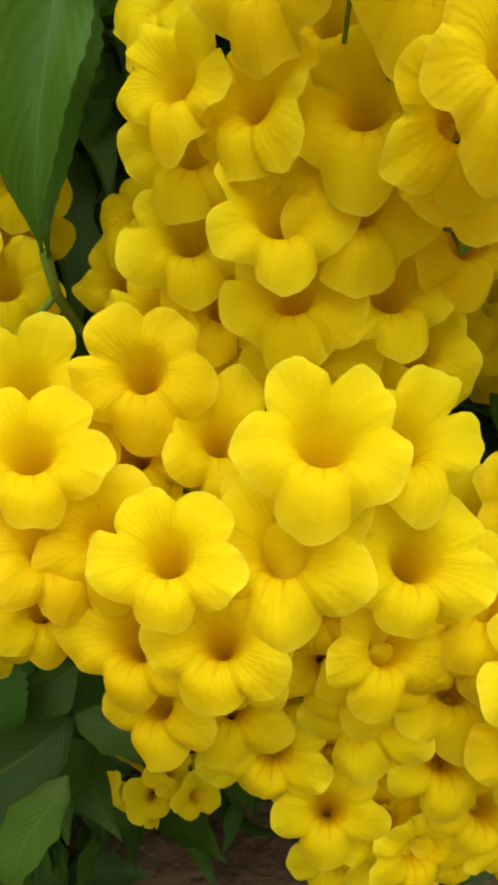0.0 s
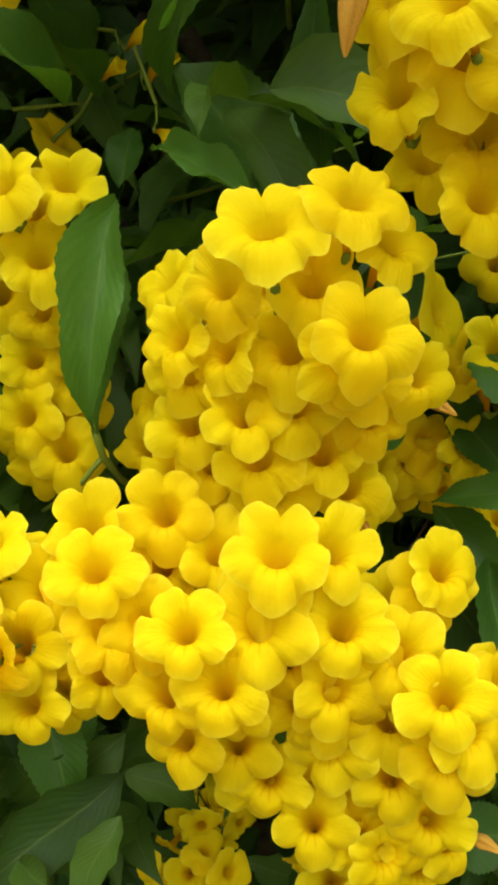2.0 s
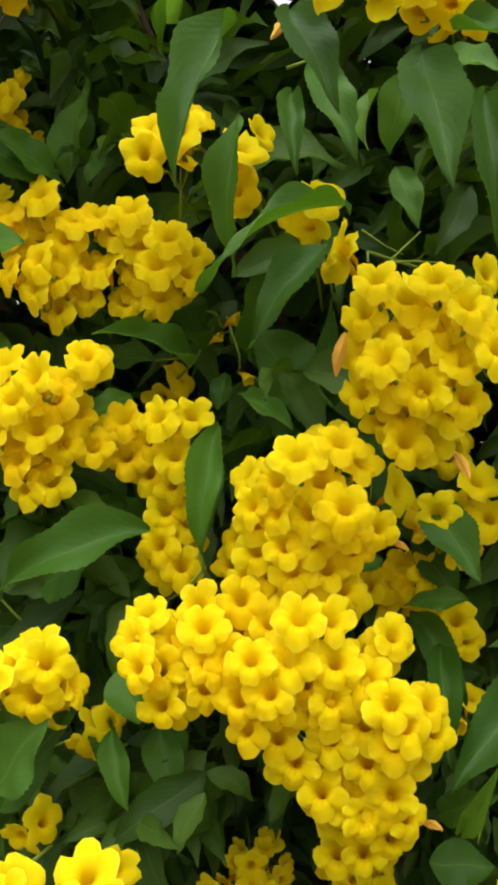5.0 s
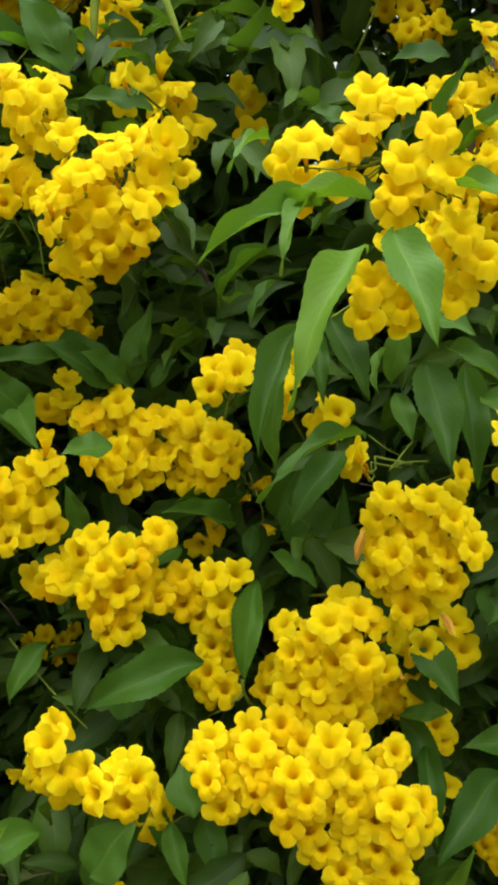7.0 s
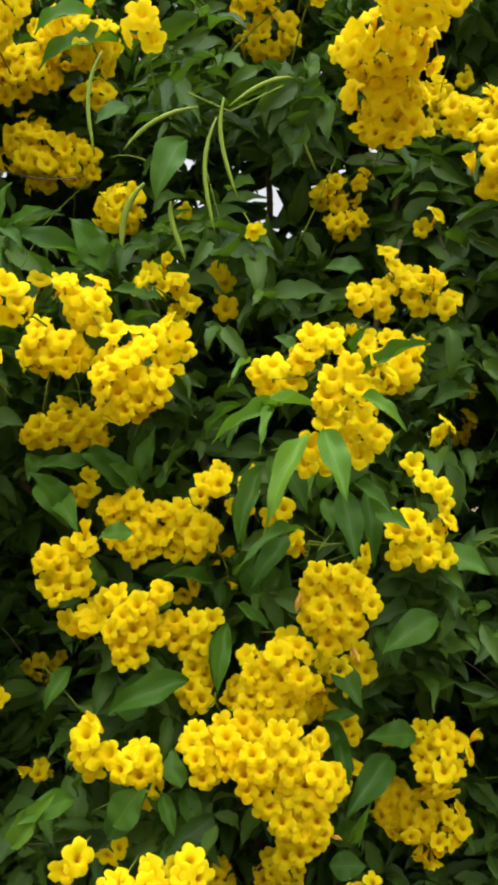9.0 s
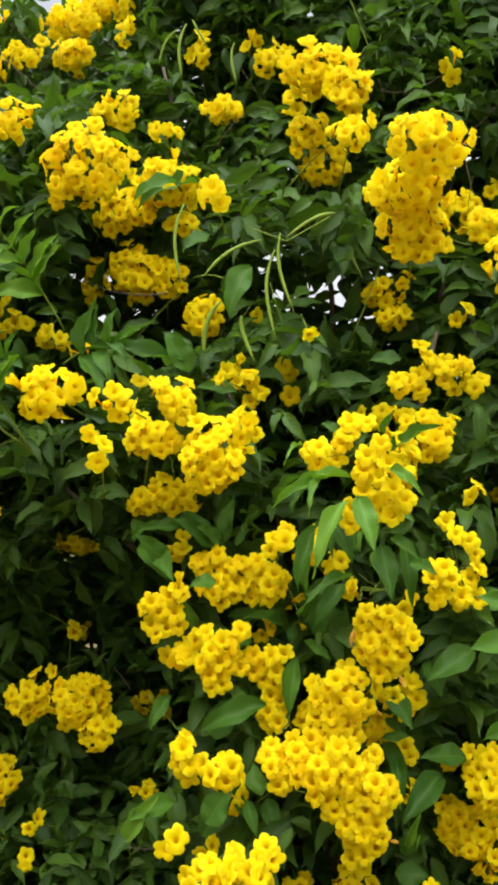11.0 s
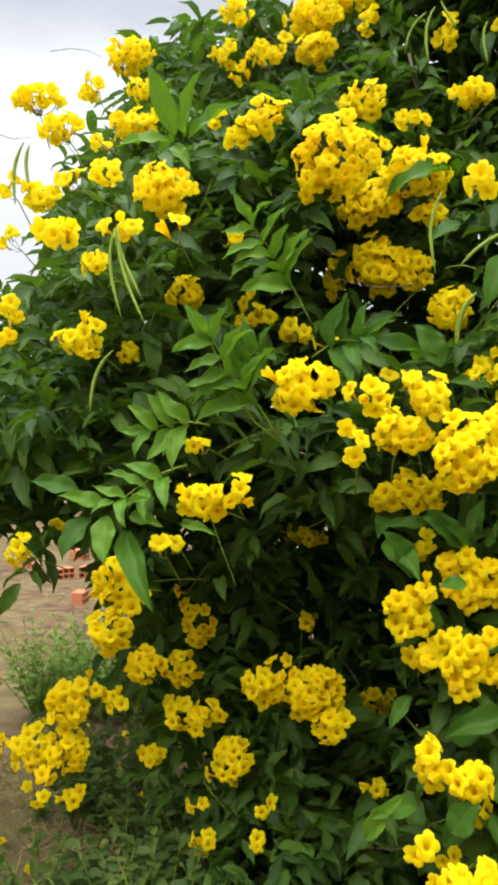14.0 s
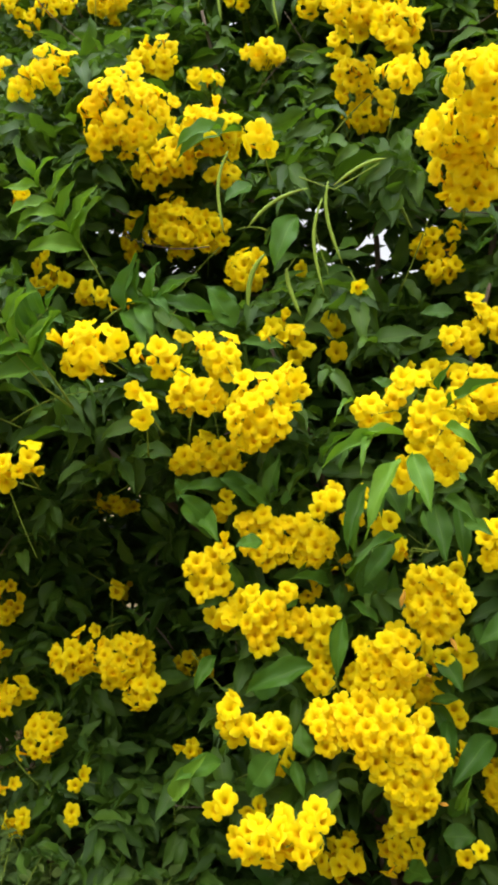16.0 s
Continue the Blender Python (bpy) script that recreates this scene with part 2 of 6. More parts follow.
def tube(points, radii, sides=5):
    """Vertices and faces of a tapered tube along points."""
    pts = [Vector(p) for p in points]
    verts, faces = [], []
    for i, p in enumerate(pts):
        t = (pts[min(i + 1, len(pts) - 1)] - pts[max(i - 1, 0)]).normalized()
        a = t.orthogonal().normalized()
        b = t.cross(a)
        if i == 0:
            first = a
        a = (first - t * first.dot(t)).normalized()
        b = t.cross(a)
        for s in range(sides):
            c = 2 * math.pi * s / sides
            verts.append(p + (a * math.cos(c) + b * math.sin(c)) * radii[i])
    for i in range(len(pts) - 1):
        for s in range(sides):
            n = (s + 1) % sides
            faces.append((i * sides + s, i * sides + n, (i + 1) * sides + n, (i + 1) * sides + s))
    faces.append(tuple(range(sides))[::-1])
    faces.append(tuple(range((len(pts) - 1) * sides, len(pts) * sides)))
    return verts, faces


def join(lists):
    verts, faces = [], []
    for v, f in lists:
        o = len(verts)
        verts += v
        faces += [tuple(i + o for i in face) for face in f]
    return verts, faces


# ---- flowers ----
FLOWER_R = 0.0265


def flower_mesh(name, seed, around, rings, openness=1.0, deep=1.0, hang=0.34):
    """A trumpet flower that looks along +Z: a funnel with a deep throat, and five broad, ruffled lobes, of which the lower three hang as a lip; a green calyx at its foot."""
    r = random.Random(seed)
    lobe_len = [1.15 + r.uniform(-0.09, 0.09) for _ in range(5)]
    lobe_bend = [r.uniform(-0.3, 0.8) for _ in range(5)]
    lobe_wave = [r.uniform(-1.2, 1.2) for _ in range(5)]
    lobe_lift = [r.uniform(-0.10, 0.10) for _ in range(5)]
    phase = [r.uniform(0, 6.28) for _ in range(5)]
    cup, squash, lip = r.uniform(0.05, 0.34), r.uniform(0.92, 1.0), hang * r.uniform(0.65, 1.35)
    notch = r.uniform(0.54, 0.63)
    lobe_len[2] *= 1.02
    lobe_bend[2] = r.uniform(0.3, 1.3)
    # radius and height of the middle of a lobe, from the tube's foot to the rim
    prof = [(0.0, 0.06, -1.30), (0.10, 0.09, -1.08), (0.20, 0.16, -0.86), (0.30, 0.25, -0.62), (0.38, 0.315, -0.42), (0.44, 0.36, -0.27), (0.50, 0.415, -0.14), (0.58, 0.52, -0.03), (0.70, 0.69, 0.03), (0.86, 0.87, 0.04), (1.0, 1.0, 0.0)]
    us = np.concatenate([np.linspace(0, 0.44, rings // 3 + 1)[:-1], np.linspace(0.44, 1.0, rings - rings // 3)])
    pr = np.interp(us, [p[0] for p in prof], [p[1] for p in prof])
    pz = np.interp(us, [p[0] for p in prof], [p[2] for p in prof])
    pr, pz = np.where(us < 0.6, pr * (0.75 + 0.25 * deep), pr), np.where((us > 0.2) & (us < 0.6), pz * deep, pz)
    verts, uvs, faces, slots = [], [], [], []
    for u, rr, zz in zip(us, pr, pz):
        f = max(0.0, (u - 0.44) / 0.56)
        for s in range(around + 1):
            th = 2 * math.pi * s / around
            part = (th / (2 * math.pi) * 5) % 5
            i, q = int(part) % 5, (part % 1.0) * 2 - 1
            # Each lobe is broad and round, with a notch to the next one
            phi = q * math.pi / 5
            wide = 1.04 - notch
            cut = (notch * math.cos(phi) + math.sqrt(max(0.0, wide**2 - (notch * math.sin(phi)) ** 2))) / 1.04
            side = q * q
            reach = 1 + (cut * lobe_len[i] - 1) * f ** 1.2
            rad = rr * reach * (1.0 + (openness - 1.0) * f)
            z = zz + cup * f * (1 - 0.3 * f) + lobe_lift[i] * f * (1 - side)
            z += f**2.4 * (-0.26 * lobe_bend[i] * (1 - 0.3 * side)) + f**1.6 * 0.08 * lobe_wave[i] * math.sin(q * 2.6 + phase[i])
            # A fold runs from each notch into the throat
            z -= 0.15 * f**0.7 * side * side * side
            z += f * 0.15 * noise.noise((math.sin(th) * rad * 2.2 + seed * 7.3, math.cos(th) * rad * 2.2, u * 1.5))
            z += f**3 * (0.05 * math.sin(q * 6 + 2 * phase[i]) + 0.08 * noise.noise((q * 3.0 + 9 * i, seed * 1.7, 0.0))) + (1 - openness) * 0.7 * f
            z += f**6 * 0.02 * math.sin(q * 13 + 3 * phase[i]) * (1 - side)
            # The lower three lobes fold down from the mouth, the upper two stand up
            z -= lip * f**1.2 * max(0.0, 0.35 - math.cos(th)) * (1 if openness > 0.8 else 0)
            dent = 1 + f**4 * 0.07 * noise.noise((q * 1.6 + 5 * i, seed * 2.3, 7.0)) + (0.07 * noise.noise((math.cos(th) * 2 + seed, math.sin(th) * 2, 3.0 + seed)) if f > 0 else 0)
            sag = 1.6 * max(0.0, 0.42 - u) ** 1.5
            verts.append((FLOWER_R * rad * dent * math.sin(th), FLOWER_R * (rad * dent * squash * math.cos(th) - sag), FLOWER_R * z))
            uvs.append((s / around, u))
    n = around + 1
    for a in range(len(us) - 1):
        for s in range(around):
            faces.append((a * n + s, a * n + s + 1, (a + 1) * n + s + 1, (a + 1) * n + s))
            slots.append(0)
    # The tube is closed at its foot
    verts.append((0, FLOWER_R * -0.435, FLOWER_R * (pz[0] - 0.02)))
    uvs.append((0.5, 0.0))
    for s in range(around):
        faces.append((len(verts) - 1, s + 1, s))
        slots.append(0)
    cv, cf = tube([(0, FLOWER_R * dy, FLOWER_R * dz) for dy, dz in ((0.0, -1.46), (-0.22, -1.42), (-0.38, -1.37), (-0.42, -1.24), (-0.40, -1.12))], [0.0009, 0.0012, 0.0024, 0.0029, 0.0022], 6)
    o = len(verts)
    cf = cf[:-1]
    verts += [tuple(v) for v in cv]
    uvs += [(0, 0)] * len(cv)
    faces += [tuple(i + o for i in f) for f in cf]
    slots += [1] * len(cf)
    return mesh_of(name, verts, faces, [PETAL, STALK], uvs, slots)


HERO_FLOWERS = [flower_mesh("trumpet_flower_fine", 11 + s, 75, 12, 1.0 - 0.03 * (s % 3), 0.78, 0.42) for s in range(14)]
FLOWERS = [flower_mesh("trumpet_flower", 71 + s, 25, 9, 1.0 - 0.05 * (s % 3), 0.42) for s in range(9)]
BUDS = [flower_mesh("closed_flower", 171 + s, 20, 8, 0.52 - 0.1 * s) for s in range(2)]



def shrivelled_mesh():
    """A spent trumpet, folded up and twisted to a point along +Z."""
    verts, faces = [], []
    for i, (z, rad) in enumerate([(-0.35, 0.05), (-0.2, 0.13), (0.1, 0.22), (0.45, 0.30), (0.75, 0.34), (1.0, 0.27), (1.3, 0.19), (1.6, 0.11), (1.8, 0.03)]):
        for s in range(20):
            th = 2 * math.pi * s / 20
            fold = 1 + 0.28 * math.cos(5 * th + 0.9 * z) + 0.25 * noise.noise((math.cos(th), math.sin(th), z * 2.0))
            verts.append((FLOWER_R * (rad * fold * math.sin(th) + 0.10 * math.sin(z * 1.7)), FLOWER_R * rad * fold * 0.8 * math.cos(th), FLOWER_R * z))
    for i in range(8):
        for s in range(20):
            n = (s + 1) % 20
            faces.append((i * 20 + s, i * 20 + n, (i + 1) * 20 + n, (i + 1) * 20 + s))
    return mesh_of("withered_flower", verts, faces, [WITHERED])


DEAD = shrivelled_mesh()

shrub = new("flowering_shrub")
shrub.location = (0.15, 1.25, 0.0)
tagged(shrub, "large shrub with yellow trumpet flower clusters and serrated green leaves", "shrub")
WORLD_OF[shrub] = pose(0.15, 1.25, 0.0)
draw = random.Random(3)
HEADS = []


def bent(a, b, sag, steps=5):
    """Points of an arc from a to b that sags by so much."""
    a, b = Vector(a), Vector(b)
    return [a.lerp(b, i / steps) + Vector((0, 0, -sag * 4 * (i / steps) * (1 - i / steps))) for i in range(steps + 1)]


RIM = np.array([(math.sin(a) * k, math.cos(a) * k, h, 1.0 / FLOWER_R) for k, h in ((1.0, 0.1), (0.75, 0.0), (0.5, -0.15), (0.3, -0.6)) for a in np.linspace(0, 2 * math.pi, 12, endpoint=False)]) * FLOWER_R


def unplugged(flowers):
    """Keep every trumpet's tube free of its neighbours' lobes: fillers that stand in one are left out, others move back."""
    kept = []
    for order, (place, way, scale, turn, kind) in enumerate(flowers):
        place = place.copy()
        for attempt in range(4):
            m = np.array(facing(*place, way, turn, scale))
            mine = RIM @ m.T
            back = np.linalg.inv(m)
            clash = None
            for other in kept:
                if (other[0] - place).length > 0.07:
                    continue
                for pts, inv in ((mine, other[5]), (other[6], back)):
                    p = pts @ inv.T / FLOWER_R
                    if np.any((np.hypot(p[:, 0], p[:, 1]) < (0.30 if kind == 2 else 0.36)) & (p[:, 2] > -0.75) & (p[:, 2] < -0.05)):
                        clash = other
                        break
                if clash:
                    break
            if clash is None:
                kept.append((place, way, scale, turn, kind, back, mine))
                break
            if kind == 2:
                break
            away = place - clash[0]
            place = place + way.normalized() * (-0.006 if away.dot(way) < 0 else 0.006) + away.normalized() * 0.004
        else:
            kept.append((place, way, scale, turn, kind, back, mine))
    return [k[:5] for k in kept]


def add_cluster(flowers, root, hero=False, label=""):
    """flowers: rows of place, way, scale, turn, kind. The stalk is the cluster's own mesh, and each flower hangs under it."""
    root = Vector(root)
    # The trumpets look a little upwards, so that each lower lip lies over the flower below
    lift = Vector((0, 0, 0.58 if hero else 0.27))
    flowers = [(p, w.normalized() + lift, s, t, k) for p, w, s, t, k in flowers]
    flowers = unplugged(flowers)
    centre = sum((f[0] for f in flowers), Vector()) / len(flowers)
    HEADS.append((*centre, max((f[0] - centre).length for f in flowers)))
    hub = centre.lerp(root, 0.35)
    parts = [tube(bent(root, hub, 0.0), [0.0022, 0.0021, 0.002, 0.0019, 0.0018, 0.0015])]
    for place, way, scale, turn, kind in flowers:
        foot = place - way.normalized() * FLOWER_R * 1.40 * scale
        parts.append(tube(bent(hub, foot, 0.006, 3), [0.0013, 0.0011, 0.001, 0.0009], 4))
    v, f = join(parts)
    stalk = under(new("flower_head", mesh_of("flower_head_stalk", v, f, [STALK])), shrub, Matrix())
    if label:
        tagged(stalk, label)
    for place, way, scale, turn, kind in flowers:
        pool = BUDS if kind == 1 else (HERO_FLOWERS if hero else FLOWERS)
        under(new("flower", draw.choice(pool)), stalk, facing(*place, way, turn, scale))
    return stalk


def cluster(x, y, z, rx, rz, seed, flat=0.75, lean=(0.0, -1.0, 0.0), loose=0.0, hero=False, size=1.0):
    """A head of flowers about a centre, rx wide and rz high to each side: flowers over its outer half, that look out of the shrub."""
    r = random.Random(seed)
    lean = Vector(lean).normalized()
    step = (0.031 if hero else 0.033) * size
    shake = 0.006 if hero else 0.010
    area = 4 * math.pi * ((rx * rz) ** 1.6 / 3 + 2 * (rx * 0.5 * (rx + rz) * flat) ** 1.6 / 3) ** (1 / 1.6)
    count = max(3, int(area / step ** 2))
    rows = []
    for i in range(count):
        h = 1 - 2 * (i + 0.5) / count
        a = i * 2.39996 + r.uniform(-0.25, 0.25)
        n = Vector((math.sqrt(1 - h * h) * math.cos(a), math.sqrt(1 - h * h) * math.sin(a), h))
        if n.dot(lean) < -0.30 or r.random() < loose:
            continue
        wobble = 1.0 + 0.28 * noise.noise((n.x * 1.7 + seed * 3.1, n.y * 1.7, n.z * 1.7))
        place = Vector((x + n.x * rx * wobble, y + n.y * rx * flat * wobble, z + n.z * rz * wobble)) + Vector([r.uniform(-1, 1) * shake for _ in range(3)])
        way = n * 0.72 + lean * 0.5 + Vector([r.uniform(-0.5, 0.5) for _ in range(3)]) + Vector((0, 0, 0.10))
        rows.append((place, way, size * r.uniform(0.80, 1.02), r.uniform(-35, 35), r.random() < 0.07 and not hero))
    rows.sort(key=lambda row: -row[0].dot(lean))
    rows += [(Vector((x, y, z)).lerp(p, r.uniform(0.6, 0.85)) + Vector([r.uniform(-1, 1) * 0.012 for _ in range(3)]), w, sc, t + 36, 2) for p, w, sc, t, _ in rows if r.random() < 0.6 - loose]
    if not rows:
        rows = [(Vector((x, y, z)), lean, size, 0, False)]
    add_cluster(rows, (x + r.uniform(-0.05, 0.05), y + 0.14 + r.uniform(0, 0.08), z + r.uniform(-0.12, -0.03)), hero)


def single(x, y, z, side, up, size=1.0, bud=False):
    """One flower by itself, that looks so many degrees to the right of the camera's side and up."""
    way = Vector((math.sin(radians(side)) * math.cos(radians(up)), -math.cos(radians(side)) * math.cos(radians(up)), math.sin(radians(up))))
    place = Vector((x, y, z))
    add_cluster([(place, way, size, draw.uniform(-30, 30), bud)], place - way.normalized() * 0.09 + Vector((0, 0.05, 0.01)))


def withered(x, y, z, side, up, size=0.8):
    way = Vector((math.sin(radians(side)), -math.cos(radians(side)), math.sin(radians(up))))
    tagged(under(new("withered_flower", DEAD), shrub, facing(x, y, z, way, 20, size)), "shrivelled brown flower")


def twig(points, r0=0.0022, r1=0.0010, bark=False):
    """A thin bare stalk between the leaves."""
    n = len(points)
    v, f = tube(points, [r0 + (r1 - r0) * i / (n - 1) for i in range(n)], 5)
    under(new("twig", mesh_of("twig", v, f, [BARK if bark else STALK])), shrub, Matrix())


class Head:
    """A head whose flowers are set one by one."""

    def __init__(self):
        self.rows = []

    def f(self, x, y, z, side, up, size=1.0, turn=0.0):
        way = Vector((math.sin(radians(side)) * math.cos(radians(up)), -math.cos(radians(side)) * math.cos(radians(up)), math.sin(radians(up))))
        self.rows.append((Vector((x, y, z)), way, 0.85 + 0.35 * (size - 0.85), turn, False))

    def done(self, root, fill=0.9, label=""):
        # The head is thick: more flowers fill it between and behind the outer ones
        r = random.Random(len(self.rows))
        inner = []
        for i, (p, w, s, _, _) in enumerate(self.rows):
            for q, w2, s2, _, _ in self.rows[:i]:
                if 0.028 < (q - p).length < 0.062:
                    inner.append(((p + q) / 2 + Vector((0, r.uniform(0.012, 0.034), r.uniform(-0.010, 0.006))), w + w2 + Vector([r.uniform(-0.4, 0.4) for _ in range(3)]), (s + s2) / 2, r.uniform(-40, 40), 2))
            # and one hangs below each
            inner.append((p + Vector((r.uniform(-0.01, 0.01), r.uniform(0.012, 0.02), -0.5 * FLOWER_R * s * r.uniform(0.8, 1.3))), w + Vector((r.uniform(-0.4, 0.4), 0, r.uniform(-0.5, 0.1))), s, r.uniform(-25, 25), 2))
        r.shuffle(inner)
        chosen = []
        for row in inner[: int(len(inner) * fill)]:
            if all((row[0] - other[0]).length > 0.018 for other in chosen):
                chosen.append(row)
        add_cluster(self.rows + chosen, root, True, label)


# ---- leaves ----
def leaf_shape(seed, segs, cross, fold, droop, serrate, twist=0.0):
    """A lance-shaped leaflet of length 1 along +Y and full width 1 along X: vertices, faces and UVs."""
    r = random.Random(seed)
    verts, uvs, faces = [], [], []
    vs = [i / cross * 2 - 1 for i in range(cross + 1)]
    ang, y, z = 0.12, 0.0, 0.0
    wob = [r.uniform(-1, 1) for _ in range(4)]
    for i in range(segs + 1):
        s = i / segs
        w = 0.5 * (math.sin(math.pi * min(1, s ** 0.78)) ** 1.12) * (1 - 0.20 * s) if 0 < i < segs else 0.012
        tooth = 1 + serrate * (0.5 if i % 2 else -0.5)
        lift = fold * (1 - 0.35 * s)
        sway = 0.16 * wob[0] * math.sin(s * 3.0) + 0.05 * wob[1] * math.sin(s * 9)
        for v in vs:
            x = v * w * (tooth if abs(v) > 0.99 else 1)
            up = abs(v) * w * lift + (0.026 * math.sin(s * 17 + v * 2 + wob[2]) + 0.034 * math.sin(s * 9 + v * 3 + 5 * wob[3])) * abs(v)
            c, t = math.cos(twist * s), math.sin(twist * s)
            dx, dz = x * 1.0 * c - up * t, x * t * 0.3 + up * c
            verts.append((dx + sway, y - math.sin(ang) * dz, z + math.cos(ang) * dz))
            uvs.append((v / 2 + 0.5, s))
        y += math.cos(ang) / segs
        z += math.sin(ang) / segs
        ang -= droop / segs * (0.5 + s)
    n = cross + 1
    for i in range(segs):
        for j in range(cross):
            faces.append((i * n + j, i * n + j + 1, (i + 1) * n + j + 1, (i + 1) * n + j))
    return np.array(verts), faces, uvs


FINE_LEAVES = []
for number, (fold, droop, twist) in enumerate([(0.30, 0.5, 0.0), (0.38, 0.9, 0.3), (0.22, 1.3, -0.3), (0.34, 0.2, 0.2), (0.28, 1.7, 0.4)]):
    v, f, uv = leaf_shape(number + 5, 38, 4, fold, droop, 0.065, twist)
    FINE_LEAVES.append((mesh_of("leaf", v, f, [LEAF], uv), mesh_of("young_leaf", v, f, [LEAF_YOUNG], uv), Vector(v[-3])))


def leaf(x, y, z, tx, ty, tz, wide, kind=0, young=False, roll=0.0, label=""):
    """A leaf from its stalk end to its tip, in metres; wide: its full width; roll: degrees about its length."""
    a, b = Vector((x, y, z)), Vector((tx, ty, tz))
    mesh, mesh_young, tip = FINE_LEAVES[kind]
    along = b - a
    length = along.length / tip.length
    side = along.cross(Vector((0, -0.8, 0.6)))
    side = side.normalized() if side.length > 1e-5 else Vector((1, 0, 0))
    ax = along.normalized()
    up = side.cross(ax).normalized()
    basis = Matrix((side, ax, up)).transposed().to_4x4()
    fix = Vector((0, 1, 0)).rotation_difference(Vector((0, tip.y, tip.z)).normalized()).to_matrix().to_4x4().inverted()
    m = Matrix.Translation(a) @ basis @ Matrix.Rotation(radians(roll), 4, "Y") @ fix @ Matrix.Diagonal((wide, length, length, 1))
    ob = under(new("leaf", mesh_young if young else mesh), shrub, m)
    if young:
        tagged(ob, "pale green young leaf")
    return ob


def shoot(x, y, z, tx, ty, tz, pairs, size, young=True, seed=0, wide=0.30):
    """A leafy shoot: a thin stem with paired drooping leaves and one at its end."""
    r = random.Random(seed)
    a, b = Vector((x, y, z)), Vector((tx, ty, tz))
    pts = bent(a, b, -0.015, 6)
    v, f = tube(pts, [0.003 - 0.0003 * i for i in range(7)], 5)
    under(new("shoot_stem", mesh_of("shoot_stem", v, f, [STALK])), shrub, Matrix())
    ax = (b - a).normalized()
    side = ax.cross(Vector((0, -1, 0.25))).normalized()
    for i in range(pairs):
        at = a.lerp(b, 0.35 + 0.65 * i / max(1, pairs - 0.5))
        long = size * (1.0 - 0.45 * i / pairs) * r.uniform(0.85, 1.1)
        for s in (-1, 1):
            way = (side * s + ax * r.uniform(0.35, 0.7) + Vector((0, -0.35, r.uniform(-0.35, 0.05)))).normalized() * long
            leaf(*at, *(at + way), long * wide, r.randrange(5), young, r.uniform(-25, 25))
    end = b + (ax + Vector((0, -0.2, 0.1))).normalized() * size * 0.6
    leaf(*b, *end, size * 0.6 * wide, r.randrange(4), young, r.uniform(-20, 20))


COARSE = [leaf_shape(40 + i, 9, 2, 0.34, 0.3 + 0.35 * i, 0.16, 0.2 * (i - 2)) for i in range(5)]


def leaf_mass(name, parent, places, ways, ups, lengths, widths, material, label, shapes=COARSE):
    """Many leaves joined into one mesh; places, ways and ups are arrays of one row a leaf."""
    n = len(places)
    kinds = rng.integers(0, len(shapes), n)
    along = ways / np.linalg.norm(ways, axis=1)[:, None]
    side = np.cross(along, ups)
    side /= np.maximum(np.linalg.norm(side, axis=1), 1e-6)[:, None]
    up = np.cross(side, along)
    all_v, all_f, all_uv, start = [], [], [], 0
    for k, (v, f, uv) in enumerate(shapes):
        sel = np.nonzero(kinds == k)[0]
        if not len(sel):
            continue
        local = v[None] * np.stack([widths[sel], lengths[sel], lengths[sel]], 1)[:, None]
        pts = places[sel][:, None] + local[..., :1] * side[sel][:, None] + local[..., 1:2] * along[sel][:, None] + local[..., 2:] * up[sel][:, None]
        all_v.append(pts.reshape(-1, 3))
        fa = np.array(f)[None] + (np.arange(len(sel)) * len(v))[:, None, None] + start
        all_f.append(fa.reshape(-1, 4))
        all_uv.append(np.tile(np.array(uv), (len(sel), 1)))
        start += len(sel) * len(v)
    me = bpy.data.meshes.new(name)
    vv, ff, uu = np.concatenate(all_v), np.concatenate(all_f), np.concatenate(all_uv)
    me.vertices.add(len(vv))
    me.vertices.foreach_set("co", vv.astype(np.float32).ravel())
    me.loops.add(ff.size)
    me.loops.foreach_set("vertex_index", ff.astype(np.int32).ravel())
    me.polygons.add(len(ff))
    me.polygons.foreach_set("loop_start", np.arange(0, ff.size, 4, dtype=np.int32))
    me.update(calc_edges=True)
    layer = me.uv_layers.new(name="UVMap")
    layer.data.foreach_set("uv", uu[ff.ravel()].astype(np.float32).ravel())
    me.polygons.foreach_set("use_smooth", np.full(len(ff), True))
    me.materials.append(material)
    me.validate()
    ob = new(name, me)
    tagged(ob, label, kind="stuff")
    if parent is not None:
        under(ob, parent, Matrix())
    return ob


# ---- ground ----
def build_ground():
    """One sheet to the horizon, finer and gently uneven near the shrub."""
    def axis(lo, hi):
        inner = np.arange(lo, hi + 0.01, 0.22)
        return np.concatenate([[-1500, -400, -120, -45, -20, lo - 3], inner, [hi + 3, 20, 45, 120, 400, 1500]])
    xs, ys = axis(-7.0, 5.0), axis(-5.0, 12.0)
    verts = [(x, y, (0.035 * noise.noise((x * 0.7, y * 0.7, 0)) + 0.02 * noise.noise((x * 2.1, y * 2.1, 5))) if abs(x) < 18 and abs(y) < 18 else 0.0) for y in ys for x in xs]
    n = len(xs)
    faces = [(j * n + i, j * n + i + 1, (j + 1) * n + i + 1, (j + 1) * n + i) for j in range(len(ys) - 1) for i in range(n - 1)]
    tagged(new("ground", mesh_of("ground", verts, faces, [SOIL])), "dry brown soil with patches of thin grass", "ground", kind="structure")


build_ground()


